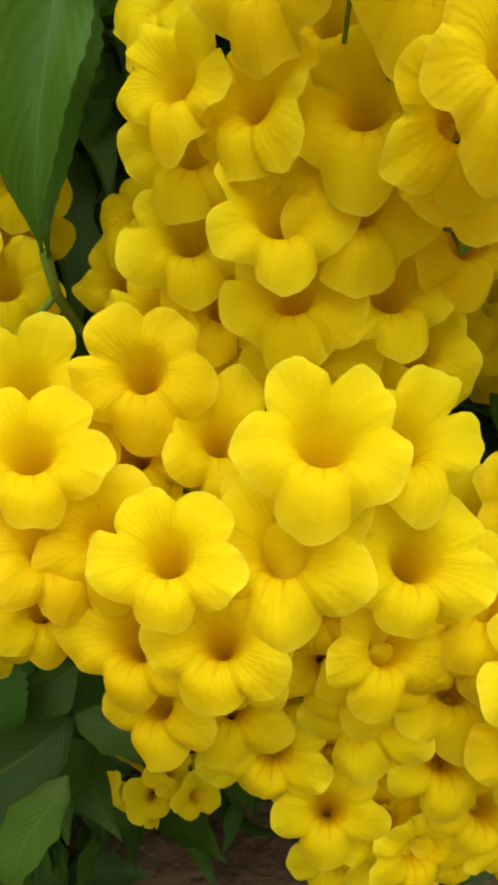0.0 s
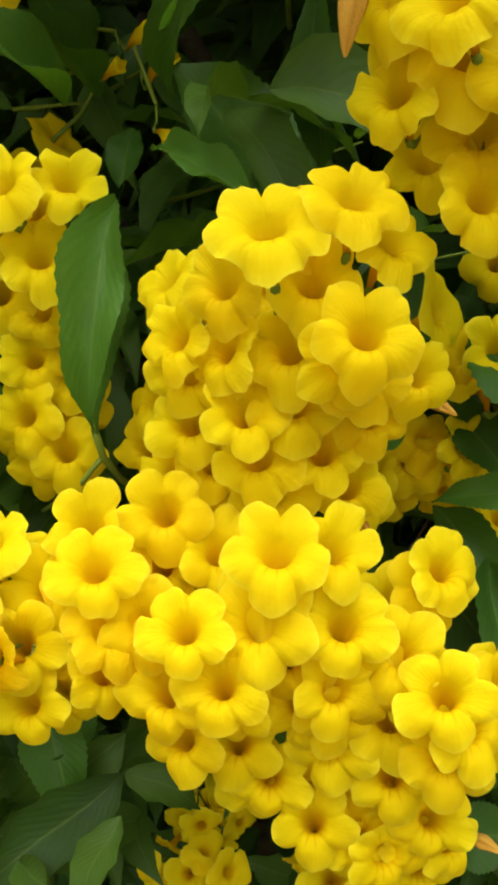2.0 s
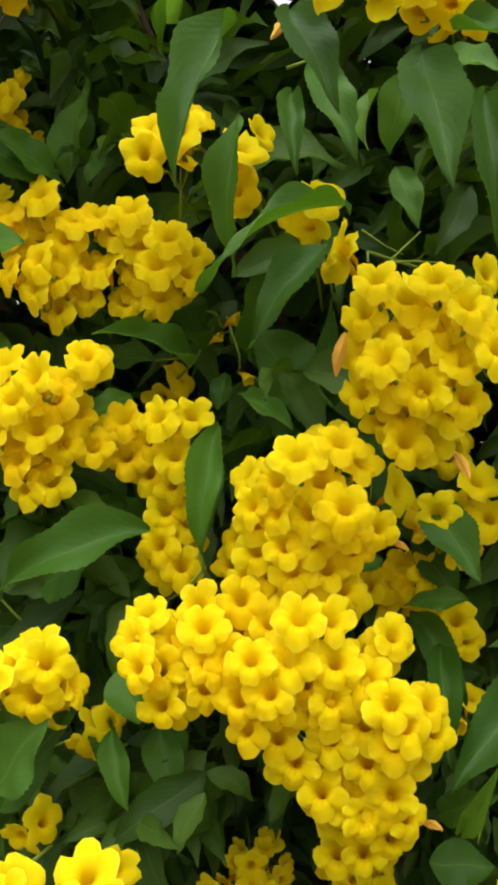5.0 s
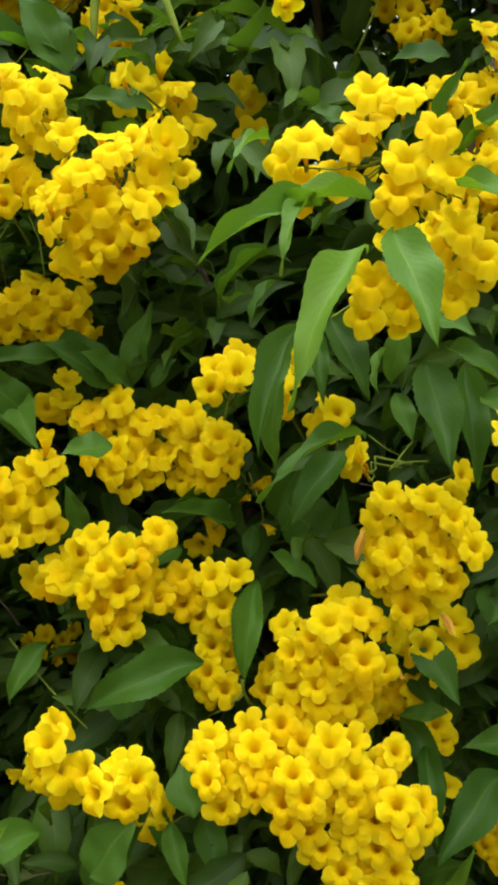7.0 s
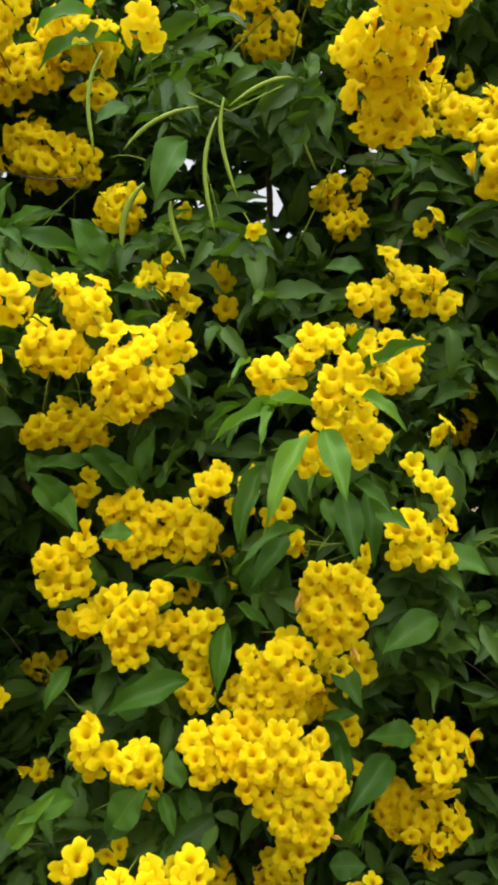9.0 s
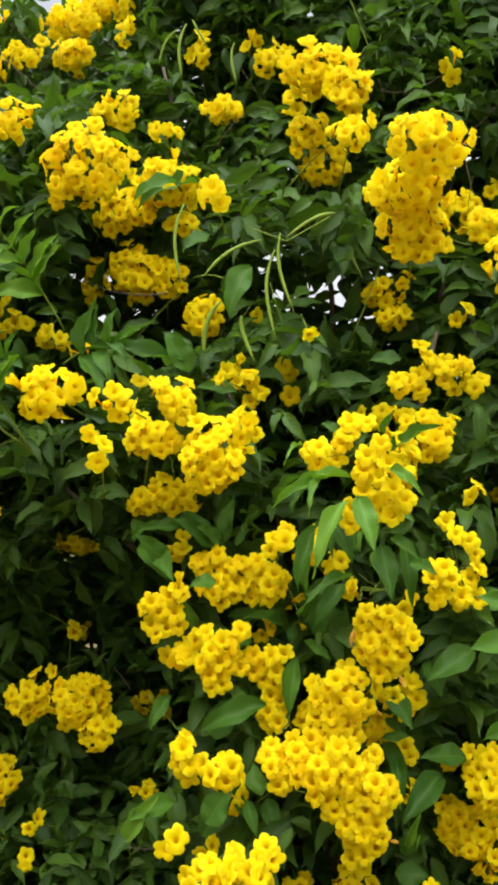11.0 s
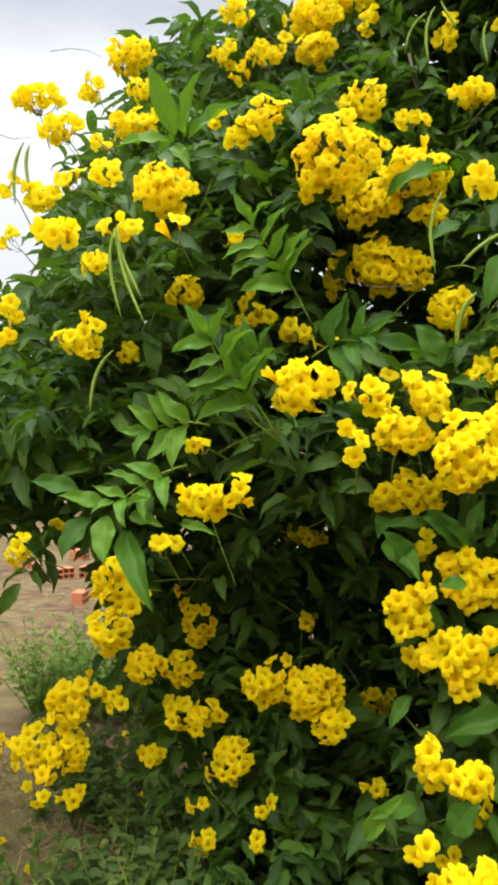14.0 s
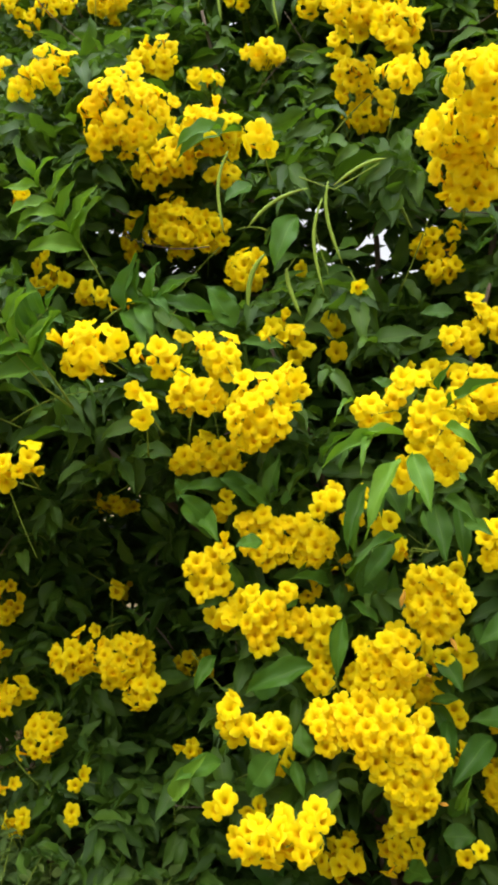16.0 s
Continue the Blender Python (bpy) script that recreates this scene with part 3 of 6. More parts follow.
# ---- stems ----
def stem(points, r0, r1):
    n = len(points)
    v, f = tube(points, [r0 + (r1 - r0) * i / (n - 1) for i in range(n)], 8)
    under(new("stem", mesh_of("stem", v, f, [BARK])), shrub, Matrix())


def stems():
    r = random.Random(12)
    foot = Vector((0.15, 1.25, -0.05))
    for i, (tx, ty, tz) in enumerate([(-1.0, 1.3, 2.6), (-0.5, 1.2, 2.9), (0.0, 1.1, 2.6), (0.5, 1.2, 2.9), (0.9, 1.3, 2.3), (-0.3, 0.8, 1.8), (0.3, 0.7, 1.9), (-1.2, 1.2, 1.8), (1.2, 1.0, 1.6), (-0.1, 2.0, 2.8), (-0.35, 0.75, 1.1), (0.25, 0.7, 1.0)]):
        a = foot + Vector((r.uniform(-0.12, 0.12), r.uniform(-0.1, 0.1), 0))
        b = Vector((tx, ty, tz))
        mid = a.lerp(b, 0.45) + Vector((0, 0.1, 0.25))
        pts = [a.lerp(mid, s / 4) for s in range(4)] + [mid.lerp(b, s / 5) for s in range(6)]
        pts = [p + Vector((r.uniform(-1, 1), r.uniform(-1, 1), 0)) * 0.02 for p in pts]
        stem(pts, 0.022 + 0.008 * r.random(), 0.005)


stems()


def pod(x, y, z, tx, ty, tz, r):
    """A slender seed pod that hangs from a short stalk."""
    pts = [p + Vector((0.10 * (tz - z) * math.sin(3.1 * i / 8), 0, 0.0)) for i, p in enumerate(bent((x, y, z), (tx, ty, tz), -0.016, 8))]
    v, f = tube(pts, [r * k for k in (0.35, 0.6, 0.9, 1.0, 1.0, 1.0, 0.95, 0.7, 0.2)], 6)
    under(new("seed_pod", mesh_of("seed_pod", v, f, [POD])), shrub, Matrix())


# ---- the near heads of flowers, low in the middle ----
head = Head()
head.f(0.054, 0.317, 1.084, 19, 33, 0.81, -7)
head.f(0.015, 0.308, 1.074, -5, 37, 0.97, 11)
head.f(0.073, 0.333, 1.069, 40, 15, 0.82, -9)
head.f(-0.007, 0.323, 1.053, -27, 12, 0.66, 0)
head.f(0.034, 0.317, 1.054, 13, 12, 0.94, -5)
head.f(-0.043, 0.393, 1.044, -54, 33, 0.67, 4)
head.f(0.058, 0.304, 1.026, 13, 13, 0.97, -7)
head.f(0.018, 0.327, 1.028, -19, 13, 0.89, 0)
head.f(-0.013, 0.336, 1.021, -44, 4, 0.64, -16)
head.f(-0.035, 0.352, 1.019, -34, 3, 0.67, 11)
head.f(-0.031, 0.361, 0.999, -16, -3, 0.68, -12)
head.f(0.024, 0.336, 1.000, 3, 10, 0.86, 2)
head.f(0.050, 0.340, 0.998, 2, 26, 0.78, 14)
head.f(0.090, 0.363, 0.993, 29, -2, 0.60, -15)
head.f(-0.065, 0.438, 0.969, -46, 22, 0.66, -2)
head.f(-0.002, 0.337, 0.990, 2, 20, 0.80, 9)
head.f(0.069, 0.347, 0.987, 24, -3, 0.73, 0)
head.f(-0.033, 0.372, 0.969, -6, 5, 0.81, 10)
head.f(-0.072, 0.439, 0.941, -18, -1, 0.60, 0)
head.f(0.007, 0.346, 0.969, -13, 25, 0.92, 8)
head.f(0.042, 0.358, 0.960, 7, 20, 0.79, 16)
head.f(-0.050, 0.382, 0.943, -32, -4, 0.60, -2)
head.f(-0.021, 0.382, 0.943, 5, 7, 0.75, -16)
head.f(0.050, 0.370, 0.935, 2, 9, 0.77, 0)
head.f(0.006, 0.361, 0.937, -18, -3, 0.98, 10)
head.f(0.067, 0.388, 0.921, 37, 0, 0.60, -11)
head.done((0.026, 0.500, 0.990))
head = Head()
head.f(-0.047, 0.348, 0.927, 1, 4, 0.94, 2)
head.f(-0.019, 0.349, 0.903, 16, 20, 0.75, 8)
head.f(0.042, 0.316, 0.918, 30, 25, 0.86, -1)
head.f(0.014, 0.299, 0.925, 4, 39, 0.99, -10)
head.f(-0.052, 0.347, 0.905, -1, -1, 0.89, 16)
head.f(0.100, 0.341, 0.894, 29, 16, 0.67, 12)
head.f(0.094, 0.346, 0.881, 20, 12, 0.91, 6)
head.f(0.082, 0.345, 0.877, 19, 23, 1.03, 3)
head.f(0.003, 0.298, 0.892, -10, 13, 1.10, 4)
head.f(-0.057, 0.328, 0.876, 2, 3, 0.94, 15)
head.f(0.046, 0.306, 0.881, 9, 13, 0.98, -10)
head.f(-0.028, 0.299, 0.883, -3, 21, 0.79, -2)
head.f(0.074, 0.333, 0.855, -5, 10, 0.88, -16)
head.f(0.015, 0.321, 0.854, -9, -5, 1.10, -9)
head.f(-0.004, 0.315, 0.846, -9, 9, 0.75, -8)
head.f(-0.049, 0.309, 0.848, -13, 11, 1.10, -8)
head.f(0.042, 0.311, 0.841, 19, 2, 0.70, -11)
head.f(-0.014, 0.317, 0.831, -17, -11, 1.05, -14)
head.f(0.024, 0.327, 0.823, 11, -14, 0.87, 7)
head.f(-0.046, 0.316, 0.813, -27, 6, 0.75, 6)
head.f(-0.025, 0.322, 0.802, -1, 5, 0.85, -16)
head.done((0.008, 0.480, 0.790))
head = Head()
head.f(0.084, 0.323, 0.837, 7, 6, 0.85, -15)
head.f(0.056, 0.320, 0.835, -3, -5, 0.70, 7)
head.f(0.095, 0.301, 0.844, -3, 12, 1.03, 11)
head.f(0.040, 0.328, 0.818, 11, 14, 0.73, -11)
head.f(0.071, 0.327, 0.821, 5, 25, 1.10, 14)
head.f(0.104, 0.317, 0.813, 16, 24, 0.82, 13)
head.f(0.037, 0.337, 0.791, -22, 5, 1.00, 4)
head.f(0.098, 0.317, 0.797, -4, 21, 0.89, -2)
head.f(0.003, 0.344, 0.761, -1, -7, 0.87, -11)
head.f(0.073, 0.338, 0.768, 0, 6, 1.10, 10)
head.f(0.027, 0.342, 0.732, -4, 4, 0.91, 1)
head.f(0.051, 0.349, 0.733, 13, -21, 0.97, 12)
head.f(0.098, 0.349, 0.727, 5, -7, 0.92, -16)
head.f(0.073, 0.353, 0.712, 18, -18, 0.94, 10)
head.done((0.093, 0.480, 0.675))
head = Head()
head.f(0.134, 0.337, 0.828, 43, 15, 0.84, -5)
head.f(0.119, 0.345, 0.821, 30, -10, 0.95, 7)
head.f(0.139, 0.348, 0.800, 27, 14, 0.81, -14)
head.f(0.126, 0.356, 0.782, 40, -1, 0.98, -9)
head.f(0.111, 0.367, 0.755, 3, 14, 0.94, -15)
head.done((0.142, 0.480, 0.718))
head = Head()
head.f(0.054, 0.360, 0.710, 9, 12, 0.90, 15)
head.f(0.091, 0.360, 0.705, 20, -9, 0.82, -9)
head.f(0.026, 0.380, 0.692, -23, -6, 0.81, -9)
head.f(0.112, 0.370, 0.695, 28, 16, 0.76, 15)
head.f(0.074, 0.375, 0.685, 1, -13, 1.04, 5)
head.f(0.037, 0.380, 0.678, -15, -13, 1.05, 16)
head.f(0.101, 0.380, 0.663, 12, -14, 1.06, -1)
head.f(0.076, 0.385, 0.645, 4, 0, 0.90, -5)
head.f(0.041, 0.415, 0.619, 5, 3, 0.96, -8)
head.done((0.085, 0.540, 0.554))
head = Head()
head.f(-0.088, 0.350, 0.920, 11, 27, 0.80, 9)
head.f(-0.138, 0.334, 0.919, -20, 54, 0.73, 6)
head.f(-0.114, 0.344, 0.915, -1, 32, 0.72, -1)
head.f(-0.119, 0.332, 0.906, 10, 12, 1.04, 1)
head.f(-0.085, 0.331, 0.901, 8, 25, 0.97, 3)
head.f(-0.148, 0.312, 0.897, -32, 11, 0.73, 16)
head.f(-0.075, 0.319, 0.873, 33, 20, 0.82, 14)
head.f(-0.140, 0.288, 0.880, -24, 1, 0.72, -2)
head.f(-0.128, 0.311, 0.875, 10, -5, 1.02, 1)
head.f(-0.098, 0.323, 0.856, 0, -9, 1.06, -7)
head.f(-0.080, 0.326, 0.845, 36, 13, 0.78, 8)
head.f(-0.127, 0.313, 0.841, -7, -3, 0.81, 9)
head.f(-0.114, 0.329, 0.832, -8, -11, 0.83, -1)
head.done((-0.157, 0.480, 0.819))
head = Head()
head.f(-0.107, 0.450, 1.099, 21, 19, 0.84, -15)
head.f(-0.142, 0.435, 1.100, -16, 24, 0.85, -5)
head.f(-0.184, 0.450, 1.097, -9, 26, 0.75, 10)
head.f(-0.164, 0.451, 1.083, -2, 3, 0.94, -6)
head.f(-0.211, 0.459, 1.082, -38, -1, 0.92, 14)
head.f(-0.127, 0.445, 1.057, 17, 18, 0.94, 10)
head.f(-0.186, 0.460, 1.055, 3, 0, 0.96, -4)
head.f(-0.164, 0.460, 1.046, -6, -3, 0.78, -16)
head.f(-0.143, 0.460, 1.025, -21, -9, 0.85, 8)
head.done((-0.193, 0.580, 1.068))
head = Head()
head.f(-0.147, 0.470, 0.990, 5, 0, 0.77, 13)
head.f(-0.124, 0.475, 0.979, 21, 7, 0.65, -10)
head.f(-0.155, 0.460, 0.954, -10, -3, 0.90, 6)
head.f(-0.166, 0.475, 0.938, -14, -1, 0.69, -11)
head.f(-0.129, 0.460, 0.929, 6, 9, 0.91, 2)
head.f(-0.145, 0.470, 0.918, 10, -5, 0.79, -13)
head.done((-0.169, 0.580, 0.928))

# ---- heads beside and behind them ----
head = Head()
head.f(0.179, 0.500, 0.983, 4, 7, 0.82, -8)
head.f(0.156, 0.475, 0.983, 4, -5, 1.02, 9)
head.f(0.142, 0.500, 0.975, -23, 0, 0.83, -3)
head.f(0.191, 0.509, 0.963, 12, -8, 1.04, -3)
head.done((0.182, 0.600, 0.954))
head = Head()
head.f(0.121, 0.540, 0.905, 16, 7, 0.89, -13)
head.f(0.141, 0.525, 0.903, 25, 1, 0.96, -13)
head.f(0.116, 0.549, 0.891, -18, -12, 1.10, 5)
head.f(0.097, 0.558, 0.873, -41, 16, 0.92, -3)
head.done((0.134, 0.640, 0.867))
head = Head()
head.f(0.184, 0.560, 0.834, 1, 5, 1.10, -14)
head.f(0.169, 0.580, 0.825, 1, 29, 0.96, 4)
head.f(0.197, 0.570, 0.813, 15, 13, 0.99, 16)
head.done((0.206, 0.680, 0.783))
single(0.111, 0.440, 1.014, 60, 5, 1.00)
head = Head()
head.f(0.137, 0.300, 1.225, -4, 27, 0.71, 10)
head.f(0.088, 0.310, 1.227, -14, 36, 0.69, 10)
head.f(0.109, 0.317, 1.222, 15, 40, 0.98, 9)
head.f(0.076, 0.317, 1.213, -31, 13, 0.87, -1)
head.f(0.165, 0.300, 1.202, 26, 24, 0.77, 12)
head.f(0.148, 0.307, 1.201, 8, 17, 0.93, -7)
head.f(0.119, 0.317, 1.189, 18, 27, 1.01, -13)
head.f(0.065, 0.324, 1.180, -47, 1, 0.78, 10)
head.f(0.084, 0.324, 1.170, -11, 6, 0.94, 14)
head.f(0.158, 0.312, 1.169, 31, 28, 0.88, 14)
head.f(0.129, 0.320, 1.161, 15, 24, 0.99, 5)
head.f(0.174, 0.319, 1.152, 24, 11, 0.79, -1)
head.f(0.102, 0.328, 1.150, -4, 18, 1.01, -10)
head.f(0.071, 0.332, 1.141, -38, 2, 0.79, -16)
head.f(0.149, 0.327, 1.122, -3, 9, 0.94, 0)
head.f(0.167, 0.326, 1.120, 16, 0, 0.74, 0)
head.f(0.115, 0.332, 1.120, -7, -12, 1.01, -7)
head.f(0.093, 0.336, 1.115, -18, -16, 0.79, 14)
head.f(0.136, 0.338, 1.096, -7, 2, 0.86, -6)
head.f(0.118, 0.339, 1.089, 12, -3, 0.73, 2)
head.done((0.129, 0.400, 1.156))
head = Head()
head.f(-0.209, 0.410, 1.168, 14, 26, 0.71, 13)
head.f(-0.293, 0.400, 1.164, -2, 53, 0.71, -1)
head.f(-0.252, 0.370, 1.149, -20, 9, 1.05, -10)
head.f(-0.230, 0.417, 1.144, 12, 38, 0.83, 14)
head.f(-0.279, 0.377, 1.127, 2, 20, 0.88, -9)
head.f(-0.244, 0.402, 1.125, 0, 1, 1.05, -16)
head.f(-0.228, 0.424, 1.113, 36, 19, 0.88, -6)
head.f(-0.261, 0.397, 1.094, 16, 19, 1.10, -9)
head.f(-0.310, 0.400, 1.091, -32, 8, 0.91, -11)
head.f(-0.216, 0.432, 1.076, 15, 6, 0.81, 4)
head.f(-0.241, 0.416, 1.077, 16, -10, 0.96, -6)
head.f(-0.290, 0.407, 1.061, -19, 20, 1.03, -16)
head.f(-0.261, 0.415, 1.040, 16, 4, 0.89, -9)
head.f(-0.287, 0.414, 1.028, -21, 2, 0.70, 1)
head.done((-0.323, 0.520, 1.087))
head = Head()
head.f(-0.268, 0.465, 1.344, -4, 24, 0.78, -15)
head.f(-0.314, 0.480, 1.328, -27, 42, 0.84, 11)
head.f(-0.211, 0.480, 1.320, 17, 44, 0.67, -14)
head.f(-0.233, 0.475, 1.317, -2, 41, 0.71, 8)
head.f(-0.246, 0.482, 1.297, -4, 12, 1.10, 0)
head.f(-0.273, 0.455, 1.273, -31, 4, 0.90, 13)
head.f(-0.318, 0.480, 1.264, -48, 8, 0.81, 5)
head.f(-0.223, 0.489, 1.268, 24, 19, 0.80, -2)
head.f(-0.256, 0.477, 1.258, -16, 24, 1.04, 0)
head.f(-0.284, 0.462, 1.250, -31, 17, 0.83, 0)
head.f(-0.234, 0.497, 1.235, -6, -1, 0.90, -10)
head.f(-0.266, 0.484, 1.228, -15, 1, 0.89, -10)
head.done((-0.296, 0.580, 1.284))
head = Head()
head.f(-0.171, 0.475, 1.324, 0, 41, 0.90, -3)
head.f(-0.191, 0.485, 1.310, -8, 20, 0.71, 3)
head.f(-0.128, 0.465, 1.291, 7, 23, 0.89, 6)
head.f(-0.168, 0.488, 1.292, -6, 32, 0.87, 13)
head.f(-0.109, 0.485, 1.288, 22, 21, 0.71, 2)
head.f(-0.205, 0.485, 1.266, -32, 31, 0.76, -9)
head.f(-0.168, 0.495, 1.264, 3, 5, 0.88, -6)
head.f(-0.109, 0.483, 1.260, 40, 15, 0.75, 12)
head.f(-0.134, 0.472, 1.259, 3, 23, 0.90, 13)
head.f(-0.139, 0.480, 1.235, 14, 13, 0.71, 11)
head.f(-0.188, 0.502, 1.233, -1, 3, 0.77, 14)
head.done((-0.184, 0.600, 1.281))
single(0.054, 0.400, 1.268, -82, 22, 0.95)
cluster(0.119, 0.328, 1.161, 0.031, 0.038, 208, hero=True)
cluster(-0.272, 0.433, 1.095, 0.031, 0.035, 209, hero=True)
cluster(-0.259, 0.509, 1.268, 0.026, 0.029, 210, hero=True)
cluster(-0.160, 0.518, 1.275, 0.023, 0.026, 211, hero=True)
cluster(0.024, 0.405, 1.018, 0.034, 0.037, 212, hero=True)
cluster(0.008, 0.424, 0.946, 0.033, 0.023, 213, hero=True)
cluster(-0.010, 0.401, 0.836, 0.037, 0.027, 214, hero=True)
cluster(0.063, 0.409, 0.769, 0.041, 0.030, 215, hero=True)
cluster(-0.129, 0.361, 0.857, 0.020, 0.020, 216, hero=True)
cluster(0.077, 0.419, 0.698, 0.033, 0.022, 217, hero=True)
cluster(-0.315, 0.510, 1.317, 0.020, 0.023, 218)
cluster(-0.188, 0.468, 1.062, 0.016, 0.016, 219)
cluster(-0.172, 0.610, 1.114, 0.019, 0.012, 220)
cluster(-0.101, 0.411, 1.375, 0.021, 0.030, 221)
cluster(-0.043, 0.470, 1.354, 0.020, 0.035, 222)
cluster(0.021, 0.506, 1.314, 0.012, 0.018, 223)
cluster(-0.343, 0.323, 0.893, 0.026, 0.046, 231, hero=True)
cluster(-0.254, 0.309, 0.864, 0.040, 0.034, 232, hero=True)
cluster(-0.257, 0.468, 0.725, 0.017, 0.018, 234)
cluster(-0.206, 0.351, 0.622, 0.023, 0.020, 235)
cluster(-0.314, 0.427, 0.625, 0.013, 0.012, 236)
cluster(-0.109, 0.765, 0.379, 0.031, 0.023, 237)
cluster(-0.120, 0.742, 0.330, 0.045, 0.030, 238)
cluster(0.213, 0.559, 0.464, 0.018, 0.016, 239)
cluster(0.174, 0.608, 1.039, 0.016, 0.016, 240)
cluster(0.191, 0.556, 0.714, 0.012, 0.018, 241)
cluster(0.181, 0.426, 1.225, 0.012, 0.012, 242)

# ---- the upper heads, over the whole face of the shrub ----
head = Head()
head.f(0.059, 0.160, 1.651, 1, 29, 0.75, -13)
head.f(0.096, 0.170, 1.649, 10, 39, 0.71, -15)
head.f(0.056, 0.167, 1.626, 15, 44, 0.93, -8)
head.f(0.163, 0.130, 1.609, 33, 28, 0.82, 15)
head.f(0.121, 0.130, 1.603, 13, 18, 0.69, -10)
head.f(-0.006, 0.130, 1.600, 0, 33, 0.86, 10)
head.f(0.042, 0.174, 1.607, 5, 21, 0.71, -9)
head.f(-0.028, 0.150, 1.598, -32, 1, 0.83, -7)
head.f(0.095, 0.137, 1.587, -5, 23, 0.98, -9)
head.f(0.189, 0.150, 1.586, 43, 37, 0.70, 16)
head.f(0.030, 0.179, 1.581, -1, -1, 0.99, 0)
head.f(0.168, 0.148, 1.576, 18, 18, 0.66, -11)
head.f(-0.015, 0.160, 1.571, -36, 2, 0.66, 2)
head.f(0.138, 0.137, 1.570, 8, 15, 0.91, -1)
head.f(0.084, 0.144, 1.550, 7, 15, 0.83, -2)
head.done((0.107, 0.280, 1.600), 0.35)
head = Head()
head.f(0.144, 0.140, 1.511, 23, 24, 0.83, -3)
head.f(0.085, 0.160, 1.505, 5, 27, 0.76, -10)
head.f(0.168, 0.150, 1.487, 2, 18, 0.80, 8)
head.f(0.103, 0.170, 1.482, 3, -10, 0.90, 7)
head.f(0.060, 0.180, 1.469, -7, 4, 0.95, -2)
head.f(0.141, 0.170, 1.451, -9, 12, 0.81, 9)
head.f(0.094, 0.190, 1.445, 12, -12, 0.78, -8)
head.f(0.052, 0.190, 1.436, -27, -10, 0.78, -9)
head.done((0.134, 0.300, 1.469), 0.35)
head = Head()
head.f(-0.228, 0.300, 1.642, -8, 40, 0.98, 9)
head.f(-0.261, 0.290, 1.617, 1, 40, 0.92, 3)
head.f(-0.280, 0.297, 1.605, 7, 17, 1.10, -16)
head.f(-0.311, 0.300, 1.588, -33, 22, 0.78, 1)
head.f(-0.198, 0.310, 1.586, 38, 34, 0.89, -9)
head.f(-0.246, 0.302, 1.582, -3, 0, 1.10, 0)
head.f(-0.308, 0.307, 1.562, -40, 23, 0.74, 4)
head.f(-0.290, 0.307, 1.563, -19, 5, 0.99, -13)
head.f(-0.203, 0.317, 1.555, 33, 16, 0.85, -2)
head.f(-0.242, 0.309, 1.546, -8, -14, 0.84, 12)
head.f(-0.273, 0.312, 1.534, -17, -14, 0.70, -11)
head.done((-0.268, 0.420, 1.586), 0.35)
head = Head()
head.f(-0.381, 0.360, 1.762, 0, 56, 0.71, 8)
head.f(-0.367, 0.367, 1.739, -4, 33, 0.97, 16)
head.f(-0.318, 0.345, 1.727, 15, 15, 0.80, 10)
head.f(-0.352, 0.365, 1.717, -7, 23, 1.10, -9)
head.f(-0.332, 0.373, 1.692, 9, 21, 0.82, -12)
head.f(-0.285, 0.310, 1.664, 6, 23, 0.93, 8)
head.done((-0.362, 0.450, 1.726), 0.35)
head = Head()
head.f(-0.185, 0.570, 1.799, 6, 53, 0.88, 4)
head.f(-0.216, 0.560, 1.773, -28, 14, 0.93, -15)
head.f(-0.185, 0.577, 1.783, 0, 4, 1.10, 2)
head.f(-0.159, 0.582, 1.759, 33, 29, 1.07, 1)
head.f(-0.175, 0.587, 1.739, 19, 8, 0.89, 15)
head.done((-0.192, 0.700, 1.790), 0.35)
head = Head()
head.f(-0.193, 0.370, 1.687, -44, 39, 0.72, -15)
head.f(-0.173, 0.377, 1.668, -4, 4, 0.98, -9)
head.f(-0.198, 0.384, 1.652, -2, -2, 0.73, -10)
head.f(-0.159, 0.384, 1.647, 19, -1, 0.68, -5)
head.done((-0.185, 0.480, 1.678), 0.35)
head = Head()
head.f(-0.361, 0.410, 1.270, 5, 66, 0.70, 5)
head.f(-0.353, 0.417, 1.255, 15, 37, 0.87, -8)
head.f(-0.382, 0.417, 1.255, -2, 12, 1.09, 14)
head.f(-0.421, 0.385, 1.241, 0, 14, 1.01, -6)
head.f(-0.445, 0.405, 1.227, -29, 5, 0.81, -16)
head.f(-0.408, 0.409, 1.213, 10, 2, 1.10, -4)
head.f(-0.372, 0.425, 1.208, 3, 16, 1.04, -16)
head.f(-0.437, 0.403, 1.208, -8, 11, 0.97, -1)
head.f(-0.364, 0.432, 1.180, 21, -3, 0.83, 10)
head.f(-0.397, 0.425, 1.173, 7, 3, 0.99, -14)
head.f(-0.427, 0.414, 1.175, -23, 4, 0.87, -10)
head.done((-0.421, 0.520, 1.187), 0.35)
single(-0.246, 0.450, 1.775, -40, 24, 0.80)
head = Head()
head.f(-0.437, 0.400, 1.682, 3, 29, 0.94, -3)
head.f(-0.430, 0.407, 1.644, -16, 13, 1.10, 4)
head.f(-0.361, 0.400, 1.631, 4, 28, 0.79, -6)
head.f(-0.456, 0.390, 1.628, -7, 9, 0.99, -3)
head.f(-0.406, 0.414, 1.621, 29, 25, 0.85, 10)
head.f(-0.435, 0.407, 1.611, -6, -16, 0.79, 6)
head.done((-0.441, 0.500, 1.648), 0.35)
head = Head()
head.f(-0.389, 0.590, 1.507, 8, 22, 0.78, 15)
